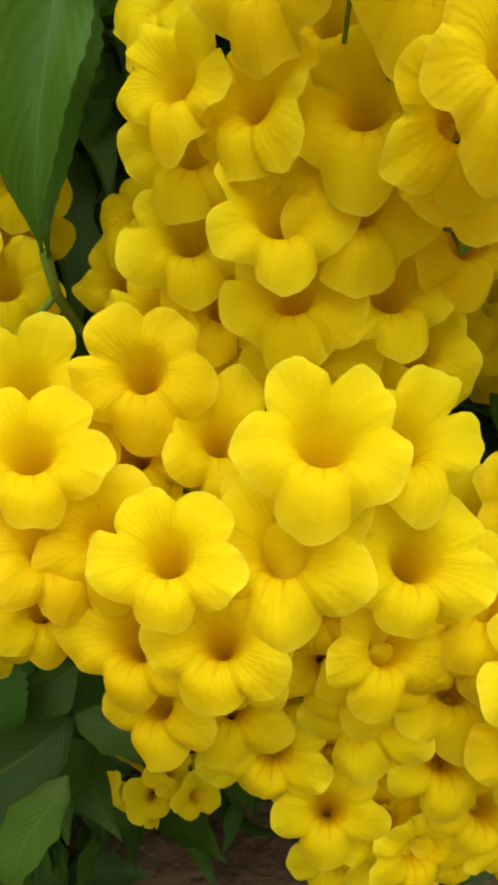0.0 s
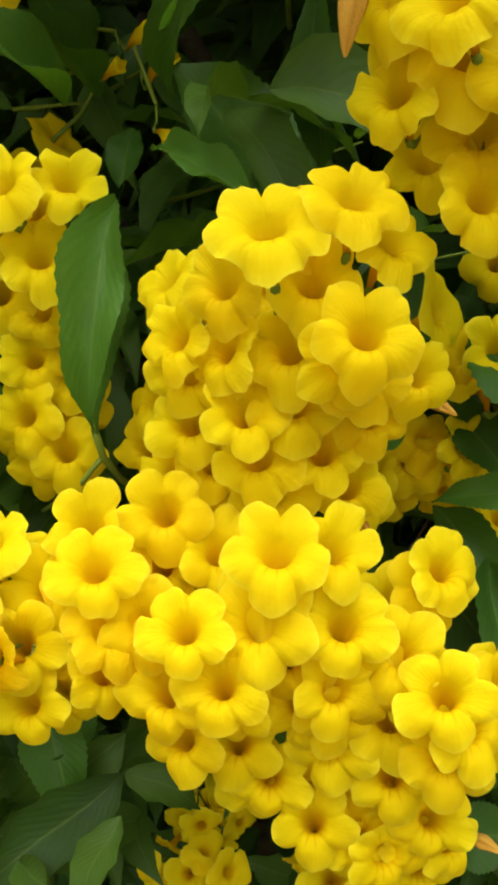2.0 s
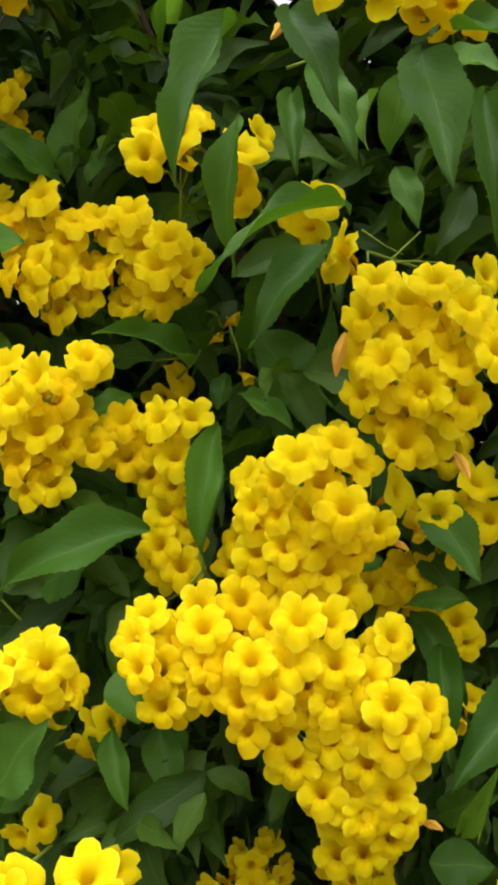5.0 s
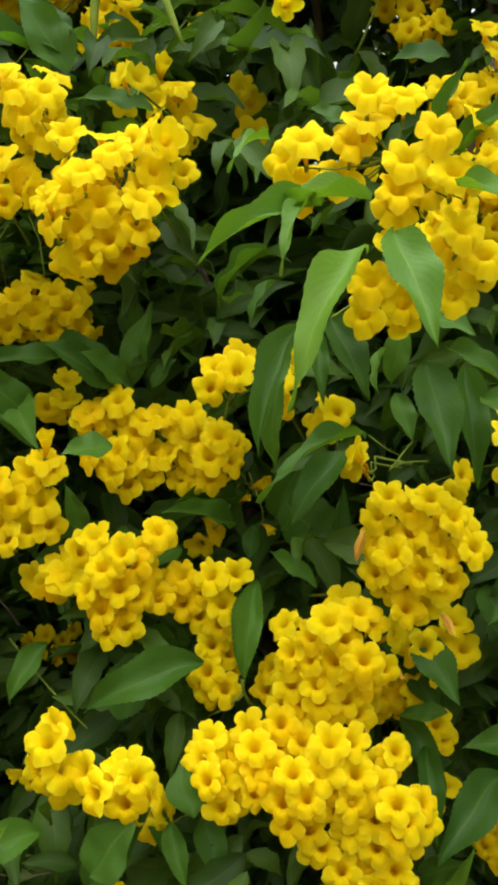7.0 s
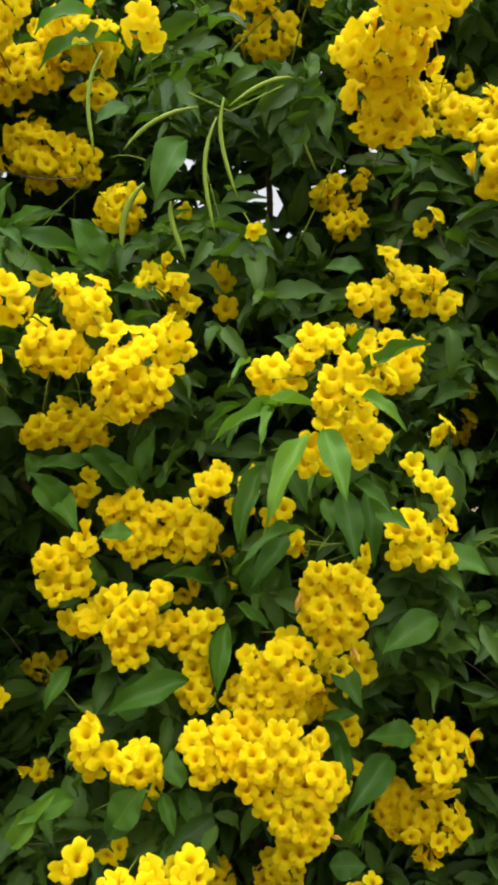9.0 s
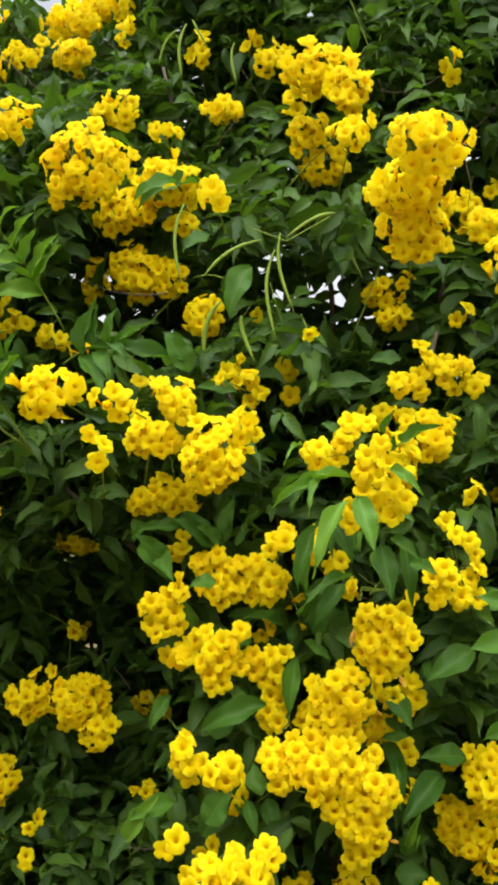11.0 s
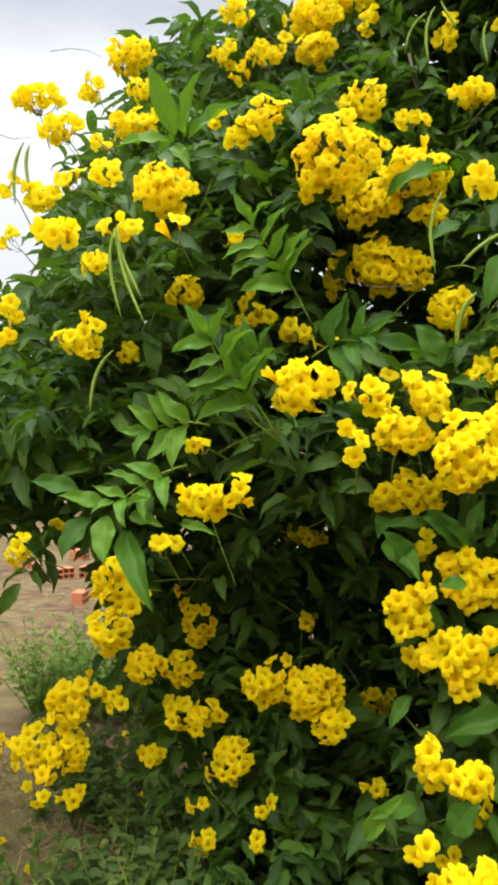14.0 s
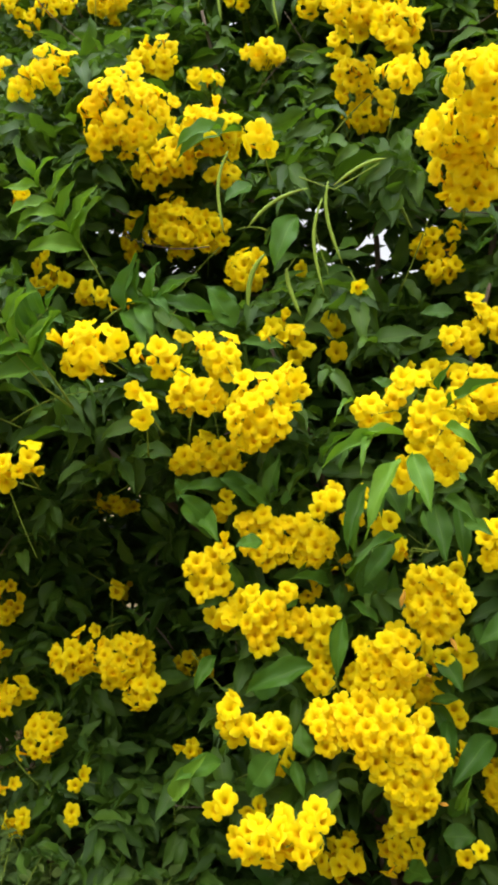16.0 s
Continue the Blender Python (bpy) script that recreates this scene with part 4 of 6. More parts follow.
head.f(-0.443, 0.570, 1.497, 3, 27, 1.07, 1)
head.f(-0.485, 0.580, 1.484, -21, 3, 1.01, 4)
head.f(-0.374, 0.597, 1.492, 9, 17, 1.10, -12)
head.f(-0.422, 0.577, 1.483, 4, 23, 1.01, 16)
head.f(-0.509, 0.600, 1.466, -27, 15, 0.79, -12)
head.f(-0.353, 0.604, 1.464, 37, 11, 0.82, 9)
head.f(-0.468, 0.585, 1.460, -18, -12, 0.84, -8)
head.f(-0.403, 0.595, 1.460, 21, -5, 0.84, -9)
head.done((-0.453, 0.720, 1.477), 0.35)
head = Head()
head.f(0.254, 0.540, 1.849, 5, 44, 0.87, 14)
head.f(0.274, 0.547, 1.822, 19, 36, 0.87, 14)
head.f(0.368, 0.570, 1.809, 40, 37, 0.71, -12)
head.f(0.295, 0.554, 1.802, 15, 30, 0.94, -9)
head.f(0.346, 0.577, 1.806, 5, 20, 0.95, 2)
head.f(0.322, 0.574, 1.785, 2, 3, 0.77, 14)
head.f(0.188, 0.510, 1.764, -24, 34, 1.03, 16)
head.f(0.249, 0.554, 1.777, 8, 10, 1.06, 3)
head.f(0.220, 0.540, 1.759, -8, 10, 1.10, -11)
head.f(0.198, 0.533, 1.741, -11, 5, 0.87, -12)
head.f(0.250, 0.555, 1.738, 21, -11, 0.82, -15)
head.done((0.283, 0.660, 1.799), 0.35)
head = Head()
head.f(0.283, 0.400, 1.417, 0, 8, 0.75, -15)
head.f(0.303, 0.380, 1.390, 7, 27, 0.75, 1)
head.f(0.329, 0.387, 1.379, -4, 33, 1.07, 0)
head.f(0.351, 0.394, 1.358, 32, 9, 0.81, 9)
head.f(0.267, 0.330, 1.321, -6, 32, 1.10, -16)
head.f(0.359, 0.402, 1.315, 39, 34, 0.98, 15)
head.f(0.243, 0.337, 1.302, -4, 29, 0.98, 15)
head.f(0.338, 0.409, 1.281, 24, 14, 1.10, 16)
head.f(0.283, 0.337, 1.292, 14, 19, 0.93, 15)
head.f(0.262, 0.343, 1.274, -20, 5, 1.10, -12)
head.f(0.311, 0.381, 1.245, 3, 7, 1.07, -13)
head.f(0.353, 0.416, 1.233, 6, 17, 0.94, -2)
head.f(0.246, 0.350, 1.244, -18, -14, 0.94, -15)
head.done((0.323, 0.460, 1.281), 0.35)
cluster(-0.461, 0.490, 1.767, 0.019, 0.012, 366, loose=0.3)
cluster(-0.255, 0.556, 1.788, 0.012, 0.012, 367)
cluster(-0.390, 0.426, 1.766, 0.012, 0.013, 368)
cluster(0.397, 0.606, 1.760, 0.012, 0.017, 369)
cluster(0.184, 0.898, 2.051, 0.037, 0.030, 370, loose=0.2)
cluster(0.246, 0.862, 2.075, 0.024, 0.012, 371, loose=0.3)
cluster(0.215, 0.891, 1.970, 0.042, 0.029, 372)
cluster(0.390, 0.760, 1.954, 0.020, 0.022, 373)
cluster(0.391, 0.575, 0.743, 0.049, 0.076, 374)
cluster(0.339, 0.771, 0.543, 0.041, 0.057, 375)
cluster(0.411, 0.737, 0.509, 0.073, 0.061, 376)
cluster(0.316, 0.809, 0.702, 0.017, 0.012, 377)
cluster(-0.410, 0.630, 1.327, 0.020, 0.012, 378)
cluster(0.363, 0.508, 1.475, 0.015, 0.012, 379)
cluster(-0.560, 0.884, 0.585, 0.030, 0.026, 382)
cluster(-0.229, 0.467, 0.720, 0.014, 0.014, 383)
cluster(-0.366, 0.477, 1.092, 0.034, 0.022, 384)
single(-0.084, 0.660, 1.797, 0, -10, 1.00)
single(-0.081, 0.620, 1.735, 5, -15, 1.00)
single(-0.023, 0.520, 1.883, 20, -40, 0.90)
single(-0.099, 0.660, 1.818, -30, 0, 0.90)
single(0.054, 0.420, 1.257, -62, 22, 1.05)
single(-0.353, 0.400, 1.294, 10, 60, 0.80, True)
single(-0.073, 0.660, 1.194, 55, 15, 0.80, True)
single(-0.205, 0.420, 1.162, 30, 20, 0.90)
single(-0.095, 0.380, 1.379, -10, 10, 1.00)
cluster(0.022, 0.824, 2.691, 0.087, 0.056, 394)
cluster(0.102, 0.727, 2.589, 0.054, 0.058, 395)
cluster(-0.016, 0.930, 2.545, 0.059, 0.043, 396)
cluster(0.099, 0.541, 2.394, 0.043, 0.032, 397)
cluster(0.039, 0.983, 2.461, 0.066, 0.049, 398, loose=0.2)
cluster(0.251, 0.260, 2.257, 0.079, 0.055, 399)
cluster(0.221, 0.383, 2.195, 0.085, 0.043, 400)
cluster(0.240, 0.455, 2.121, 0.070, 0.070, 401)
cluster(0.425, 0.876, 2.271, 0.051, 0.041, 402)
cluster(0.509, 0.733, 2.193, 0.065, 0.038, 403)
cluster(0.500, 0.529, 2.042, 0.059, 0.066, 404)
cluster(0.509, 0.911, 2.339, 0.023, 0.013, 405)
cluster(0.610, 0.815, 2.240, 0.029, 0.037, 406)
cluster(0.151, 0.709, 1.687, 0.038, 0.017, 407, loose=0.2)
cluster(0.245, 0.535, 1.612, 0.070, 0.056, 408)
cluster(0.318, 0.535, 1.644, 0.029, 0.018, 409)
cluster(0.168, 0.472, 1.526, 0.044, 0.039, 410)
cluster(0.365, 0.667, 1.773, 0.034, 0.023, 411, loose=0.2)
cluster(-0.125, 0.378, 1.376, 0.016, 0.024, 412)
cluster(-0.051, 0.430, 1.341, 0.019, 0.030, 413)
cluster(0.016, 0.466, 1.309, 0.012, 0.015, 414)
cluster(0.186, 0.510, 0.963, 0.040, 0.026, 415, loose=0.2)
cluster(0.171, 0.611, 0.807, 0.022, 0.016, 416)
cluster(0.118, 0.565, 0.876, 0.030, 0.021, 417)
cluster(0.332, 0.770, 0.553, 0.040, 0.052, 418)
cluster(-0.102, 0.918, 0.279, 0.037, 0.032, 419)
cluster(0.062, 0.827, 0.336, 0.054, 0.054, 420)
cluster(-0.277, 0.122, 0.715, 0.036, 0.040, 421)
cluster(-0.163, 0.126, 0.728, 0.044, 0.052, 422)
cluster(-0.223, 0.138, 0.717, 0.036, 0.042, 423)
cluster(-0.340, 0.092, 0.791, 0.024, 0.018, 424, loose=0.2)
cluster(0.553, 1.014, 1.558, 0.028, 0.014, 425, loose=0.3)
cluster(0.558, 1.012, 1.455, 0.024, 0.028, 426)
cluster(0.408, 0.911, 2.711, 0.023, 0.042, 427, loose=0.4)
cluster(-0.845, 1.328, 3.031, 0.056, 0.044, 428)
cluster(-0.328, 0.802, 1.987, 0.044, 0.050, 429)
cluster(-0.190, 0.860, 2.009, 0.019, 0.016, 430, loose=0.3)
cluster(-0.285, 1.071, 2.696, 0.043, 0.018, 431, loose=0.2)
cluster(-0.473, 1.026, 2.610, 0.052, 0.014, 432, loose=0.35)
cluster(-0.123, 1.125, 2.868, 0.051, 0.040, 433)
cluster(-0.055, 1.016, 2.706, 0.031, 0.041, 434)
cluster(-0.199, 1.214, 2.984, 0.027, 0.023, 435)
cluster(-0.383, 1.262, 2.972, 0.024, 0.032, 436)
cluster(-0.616, 1.219, 0.746, 0.039, 0.039, 437, loose=0.3)
cluster(-0.902, 1.411, 0.956, 0.022, 0.026, 438, loose=0.4)
cluster(-0.899, 1.334, 1.281, 0.068, 0.017, 439, loose=0.5)
cluster(-0.392, 0.592, 1.340, 0.025, 0.012, 440)
cluster(-0.302, 0.509, 1.307, 0.018, 0.012, 441, loose=0.3)
cluster(-0.620, 0.282, 1.738, 0.065, 0.047, 442, loose=0.05)
cluster(-0.453, 0.209, 1.712, 0.039, 0.026, 443)
cluster(-0.493, 0.140, 1.650, 0.021, 0.014, 444, loose=0.2)
cluster(-0.467, 0.120, 1.600, 0.020, 0.016, 445)
cluster(-0.400, 0.389, 1.628, 0.037, 0.037, 446)
cluster(-0.345, 0.420, 1.721, 0.040, 0.040, 447, loose=0.1)
cluster(-0.264, 0.367, 1.582, 0.054, 0.064, 448)
cluster(-0.215, 0.360, 1.633, 0.040, 0.040, 449)
cluster(-0.450, 0.642, 1.479, 0.044, 0.038, 450)
cluster(-0.374, 0.646, 1.484, 0.031, 0.034, 451)
cluster(-0.617, 0.652, 2.399, 0.104, 0.089, 452, loose=0.08)
cluster(-0.676, 0.641, 2.328, 0.042, 0.030, 453)
cluster(-0.438, 0.882, 2.401, 0.085, 0.068, 454)
cluster(-0.573, 0.901, 2.339, 0.082, 0.057, 455)
cluster(-0.394, 0.896, 2.285, 0.033, 0.030, 456)
cluster(-0.560, 0.932, 2.153, 0.065, 0.076, 457)
cluster(-0.456, 0.925, 2.129, 0.050, 0.053, 458)
cluster(-0.706, 0.982, 2.152, 0.023, 0.057, 459)
cluster(-0.367, 0.889, 2.002, 0.038, 0.045, 460)
cluster(-0.221, 0.196, 2.151, 0.032, 0.016, 461)
cluster(-0.591, 0.991, 2.687, 0.042, 0.049, 462, loose=0.1)
cluster(-0.664, 0.996, 2.683, 0.032, 0.018, 463, loose=0.3)
cluster(-0.290, 1.107, 2.707, 0.053, 0.022, 464, loose=0.2)
cluster(-0.466, 1.018, 2.620, 0.035, 0.012, 465, loose=0.4)
cluster(-0.853, 1.325, 3.022, 0.050, 0.038, 466)
cluster(-1.049, 1.342, 3.044, 0.044, 0.044, 467)
cluster(-1.219, 1.383, 3.084, 0.045, 0.033, 468)
cluster(-1.148, 1.364, 3.003, 0.028, 0.032, 469)
cluster(-0.877, 1.447, 3.200, 0.094, 0.044, 470)
cluster(-1.166, 1.365, 3.237, 0.049, 0.041, 471)
cluster(-0.678, 1.413, 3.142, 0.027, 0.043, 472, loose=0.2)
cluster(-0.388, 1.294, 3.011, 0.028, 0.024, 473)
cluster(-0.814, 1.559, 3.292, 0.118, 0.028, 474)
cluster(-0.983, 1.364, 3.089, 0.027, 0.040, 475, loose=0.2)
cluster(-0.878, 0.748, 2.566, 0.056, 0.036, 476)
cluster(-0.946, 0.755, 2.518, 0.030, 0.024, 477)
cluster(-0.818, 0.762, 2.598, 0.023, 0.020, 478)
cluster(-1.060, 0.864, 2.638, 0.029, 0.022, 479)
cluster(-1.595, 1.343, 3.115, 0.086, 0.060, 480)
cluster(-1.694, 1.221, 2.962, 0.041, 0.033, 481)
cluster(-1.595, 0.686, 2.700, 0.071, 0.018, 482)
cluster(-1.494, 1.220, 2.923, 0.040, 0.032, 483)
cluster(-1.394, 0.983, 2.699, 0.066, 0.036, 484)
cluster(-1.474, 0.629, 2.567, 0.058, 0.024, 485, loose=0.1)
cluster(-1.440, 0.815, 2.590, 0.030, 0.016, 486)
cluster(-1.203, 0.236, 2.263, 0.032, 0.021, 487, loose=0.2)
cluster(-1.132, 0.269, 2.285, 0.038, 0.021, 488, loose=0.2)
cluster(-1.543, 0.626, 2.366, 0.052, 0.024, 489, loose=0.1)
cluster(-1.071, 0.484, 2.303, 0.069, 0.057, 490, loose=0.05)
cluster(-0.869, 0.073, 2.084, 0.027, 0.012, 491, loose=0.3)
cluster(-1.139, 0.074, 2.090, 0.049, 0.026, 492)
cluster(-1.045, 0.193, 2.128, 0.046, 0.019, 493, loose=0.25)
cluster(-1.132, 0.216, 2.047, 0.031, 0.023, 494, loose=0.15)
cluster(-1.506, 0.417, 1.992, 0.034, 0.031, 495, loose=0.2)
cluster(-1.575, 0.515, 2.211, 0.030, 0.030, 496, loose=0.3)
cluster(-1.569, 0.461, 1.906, 0.022, 0.019, 497)
cluster(-1.654, 0.612, 2.401, 0.025, 0.012, 498, loose=0.3)
cluster(-1.128, 0.773, 2.074, 0.045, 0.038, 499)
cluster(-1.234, 0.323, 1.881, 0.045, 0.028, 500, loose=0.15)
cluster(-1.193, 0.506, 1.861, 0.012, 0.012, 501)
cluster(-0.947, 0.888, 2.017, 0.036, 0.067, 502, loose=0.3)
cluster(-0.791, 0.820, 1.948, 0.040, 0.020, 503, loose=0.4)
cluster(-0.681, 0.716, 1.905, 0.031, 0.012, 504, loose=0.4)
cluster(-0.907, 0.608, 2.188, 0.015, 0.012, 505)
cluster(-0.865, 0.241, 1.478, 0.043, 0.035, 506)
cluster(-0.788, 0.241, 1.492, 0.042, 0.029, 507)
cluster(-0.958, 0.207, 1.368, 0.014, 0.017, 508)
cluster(-0.954, 0.306, 1.367, 0.012, 0.012, 509, loose=0.3)
cluster(-0.905, 0.310, 1.604, 0.020, 0.012, 510, loose=0.4)
cluster(-1.124, 0.345, 1.244, 0.051, 0.071, 511)
cluster(-1.209, 0.445, 1.095, 0.051, 0.051, 512)
cluster(-1.238, 0.409, 1.218, 0.017, 0.023, 513)
cluster(-1.449, 0.738, 0.853, 0.036, 0.029, 514)
cluster(-1.511, 0.728, 0.783, 0.057, 0.053, 515)
cluster(-1.535, 0.769, 0.638, 0.058, 0.065, 516)
cluster(-1.705, 0.830, 0.598, 0.061, 0.053, 517, loose=0.1)
cluster(-1.585, 0.723, 0.563, 0.026, 0.029, 518)
cluster(-1.254, 0.756, 0.923, 0.052, 0.045, 519)
cluster(-1.170, 0.881, 0.748, 0.061, 0.036, 520)
cluster(-1.088, 0.878, 0.762, 0.036, 0.022, 521)
cluster(-1.009, 0.878, 0.625, 0.056, 0.063, 522, loose=0.1)
cluster(-1.335, 0.973, 0.570, 0.046, 0.031, 523, loose=0.3)
cluster(-1.182, 1.027, 1.011, 0.054, 0.065, 524, loose=0.25)
cluster(-1.191, 0.922, 0.876, 0.045, 0.045, 525, loose=0.2)
cluster(-1.211, 0.960, 1.149, 0.020, 0.035, 526, loose=0.4)
cluster(-0.879, 0.775, 0.895, 0.050, 0.050, 527, loose=0.1)
cluster(-0.733, 0.802, 0.876, 0.085, 0.065, 528)
cluster(-0.676, 0.788, 0.791, 0.045, 0.035, 529)
cluster(-0.812, 0.807, 0.975, 0.013, 0.013, 530, loose=0.4)
cluster(-1.112, 0.814, 0.483, 0.028, 0.021, 531, loose=0.2)
cluster(-0.868, 0.756, 0.528, 0.012, 0.013, 532)
cluster(-1.094, 0.843, 0.371, 0.036, 0.029, 533, loose=0.4)
cluster(-0.903, 0.782, 0.430, 0.013, 0.017, 534)
cluster(-1.557, 0.815, 0.456, 0.030, 0.023, 535, loose=0.2)
cluster(-1.366, 0.764, 0.812, 0.029, 0.029, 536)
cluster(-1.669, 0.822, 0.432, 0.024, 0.012, 537, loose=0.2)
cluster(-0.819, 1.035, 1.039, 0.019, 0.023, 538)
cluster(-0.605, 1.313, 0.707, 0.025, 0.037, 539, loose=0.2)
cluster(-0.895, 1.426, 1.265, 0.052, 0.019, 540, loose=0.5)
cluster(-0.237, 0.612, 1.802, 0.024, 0.016, 541)
cluster(-0.352, 0.453, 1.098, 0.025, 0.020, 542)
cluster(-1.448, 0.355, 1.316, 0.030, 0.027, 543, loose=0.15)
cluster(-1.415, 0.511, 1.395, 0.022, 0.016, 544, loose=0.3)

# ---- single leaves that stand out ----
leaf(-0.078, 0.452, 1.086, -0.096, 0.415, 0.952, 0.041, 1)
leaf(0.004, 0.420, 1.082, -0.064, 0.500, 1.117, 0.027, 0)
leaf(0.007, 0.500, 1.264, -0.054, 0.560, 1.149, 0.039, 1)
leaf(0.045, 0.500, 1.099, 0.044, 0.480, 1.217, 0.033, 3)
leaf(0.066, 0.460, 1.114, 0.109, 0.400, 1.129, 0.025, 0, True)
leaf(0.041, 0.520, 1.097, 0.028, 0.540, 1.143, 0.024, 3)
leaf(0.015, 0.680, 1.087, -0.074, 0.660, 1.190, 0.106, 0)
leaf(-0.121, 0.620, 1.161, -0.195, 0.480, 1.192, 0.030, 1)
leaf(-0.137, 0.660, 1.191, -0.175, 0.620, 1.261, 0.058, 0)
leaf(-0.181, 0.600, 1.155, -0.270, 0.620, 1.153, 0.045, 0)
leaf(0.174, 0.500, 0.878, 0.126, 0.560, 0.932, 0.043, 1)
leaf(0.188, 0.480, 0.884, 0.118, 0.500, 0.870, 0.029, 0)
leaf(0.129, 0.560, 0.845, 0.187, 0.520, 0.745, 0.045, 2)
leaf(-0.200, 0.600, 0.948, -0.266, 0.550, 0.987, 0.037, 0)
leaf(-0.235, 0.500, 0.717, -0.185, 0.380, 0.690, 0.034, 1)
leaf(-0.150, 0.520, 0.704, -0.166, 0.450, 0.660, 0.047, 1)
leaf(0.094, 0.470, 0.933, 0.060, 0.450, 0.921, 0.023, 0)
leaf(0.111, 0.500, 0.955, 0.087, 0.580, 1.085, 0.044, 0)
leaf(-0.096, 0.550, 1.094, -0.091, 0.600, 1.138, 0.030, 0)
leaf(0.154, 0.620, 0.480, 0.241, 0.620, 0.478, 0.069, 0)
leaf(0.069, 0.720, 0.332, 0.128, 0.620, 0.360, 0.076, 0)
leaf(-0.342, 0.900, 0.189, -0.234, 0.860, 0.230, 0.112, 1)
leaf(0.208, 0.500, 0.636, 0.193, 0.450, 0.612, 0.007, 0, True)
leaf(-0.269, 0.800, 0.510, -0.381, 0.750, 0.461, 0.082, 0)
leaf(-0.381, 0.900, 0.320, -0.281, 0.850, 0.159, 0.102, 0)
leaf(0.173, 0.660, 0.525, 0.245, 0.600, 0.590, 0.050, 0)
leaf(-0.044, 0.440, 1.495, -0.076, 0.420, 1.436, 0.017, 1, roll=30)
leaf(0.010, 0.450, 1.424, 0.017, 0.400, 1.330, 0.029, 1)
leaf(0.044, 0.420, 1.270, -0.035, 0.400, 1.169, 0.049, 2)
leaf(0.032, 0.440, 1.451, 0.076, 0.400, 1.341, 0.045, 0)
leaf(0.181, 0.320, 1.377, 0.189, 0.280, 1.235, 0.041, 1)
leaf(0.127, 0.420, 1.428, 0.108, 0.440, 1.354, 0.040, 1)
leaf(0.113, 0.440, 1.343, 0.134, 0.420, 1.278, 0.034, 0)
leaf(0.095, 0.380, 1.402, 0.084, 0.360, 1.344, 0.013, 1, True, roll=50)
leaf(-0.155, 0.430, 0.975, -0.319, 0.405, 0.913, 0.065, 1)
leaf(-0.265, 0.500, 1.363, -0.318, 0.450, 1.409, 0.048, 0)
leaf(-0.122, 0.520, 1.147, -0.205, 0.420, 1.188, 0.039, 1)
leaf(-0.255, 0.520, 1.362, -0.230, 0.550, 1.480, 0.047, 3)
leaf(-0.225, 0.500, 1.357, -0.189, 0.500, 1.399, 0.026, 0)
leaf(-0.264, 0.400, 1.281, -0.323, 0.360, 1.275, 0.046, 0)
leaf(-0.089, 0.470, 1.076, -0.098, 0.430, 0.947, 0.047, 0)
leaf(-0.306, 0.340, 0.702, -0.219, 0.360, 0.818, 0.063, 0)
leaf(-0.170, 0.400, 0.769, -0.193, 0.450, 0.832, 0.054, 3)
leaf(-0.206, 0.420, 0.751, -0.179, 0.380, 0.679, 0.035, 1)
leaf(-0.160, 0.460, 0.739, -0.134, 0.420, 0.665, 0.049, 1)
leaf(-0.338, 0.520, 1.145, -0.360, 0.500, 1.220, 0.034, 0)
leaf(-0.200, 0.550, 1.112, -0.243, 0.500, 1.090, 0.041, 0)
leaf(0.173, 0.420, 0.647, 0.202, 0.360, 0.759, 0.024, 0, True)
leaf(0.159, 0.440, 1.445, 0.213, 0.400, 1.415, 0.039, 0)
leaf(-0.051, 0.360, 1.528, -0.118, 0.430, 1.461, 0.025, 1, roll=20)
leaf(-0.036, 0.380, 1.389, -0.049, 0.417, 1.245, 0.041, 2, roll=15)
leaf(-0.272, 0.500, 1.351, -0.371, 0.450, 1.424, 0.059, 0)
leaf(-0.329, 0.500, 1.796, -0.392, 0.480, 1.896, 0.073, 0)
leaf(-0.162, 0.460, 2.045, -0.213, 0.420, 1.915, 0.070, 1)
leaf(-0.257, 0.600, 1.416, -0.260, 0.580, 1.491, 0.042, 0)
leaf(-0.211, 0.500, 1.739, -0.316, 0.480, 1.754, 0.044, 0)
leaf(0.275, 0.600, 1.966, 0.304, 0.550, 1.987, 0.041, 0)
leaf(0.205, 0.550, 1.811, 0.122, 0.550, 1.810, 0.051, 0)
leaf(-0.398, 0.480, 1.313, -0.469, 0.420, 1.397, 0.058, 0)
leaf(0.147, 0.500, 0.991, 0.195, 0.420, 0.919, 0.060, 0)
leaf(0.249, 0.500, 1.064, 0.269, 0.450, 0.988, 0.061, 1)
leaf(0.347, 0.450, 1.099, 0.227, 0.400, 1.036, 0.073, 0)
leaf(0.160, 0.500, 0.822, 0.160, 0.400, 0.728, 0.040, 1)
leaf(0.265, 0.500, 0.779, 0.160, 0.400, 0.698, 0.070, 1)
leaf(0.330, 0.550, 0.809, 0.212, 0.500, 0.822, 0.063, 0)
leaf(-0.411, 0.550, 0.964, -0.457, 0.500, 0.888, 0.042, 1)
leaf(-0.374, 0.360, 0.768, -0.473, 0.300, 0.746, 0.053, 1)
leaf(0.311, -0.350, 1.337, 0.221, -0.320, 1.364, 0.041, 0)
leaf(0.310, -0.350, 1.304, 0.210, -0.320, 1.284, 0.050, 0)
leaf(0.308, -0.350, 1.239, 0.267, -0.330, 1.210, 0.058, 1)
leaf(0.306, -0.350, 1.182, 0.228, -0.330, 1.153, 0.041, 1)
leaf(-0.338, 0.850, 2.388, -0.519, 0.800, 2.301, 0.064, 1)
leaf(-0.362, 0.550, 1.400, -0.481, 0.500, 1.395, 0.042, 0)
leaf(-0.427, 0.500, 1.351, -0.367, 0.420, 1.277, 0.055, 1)
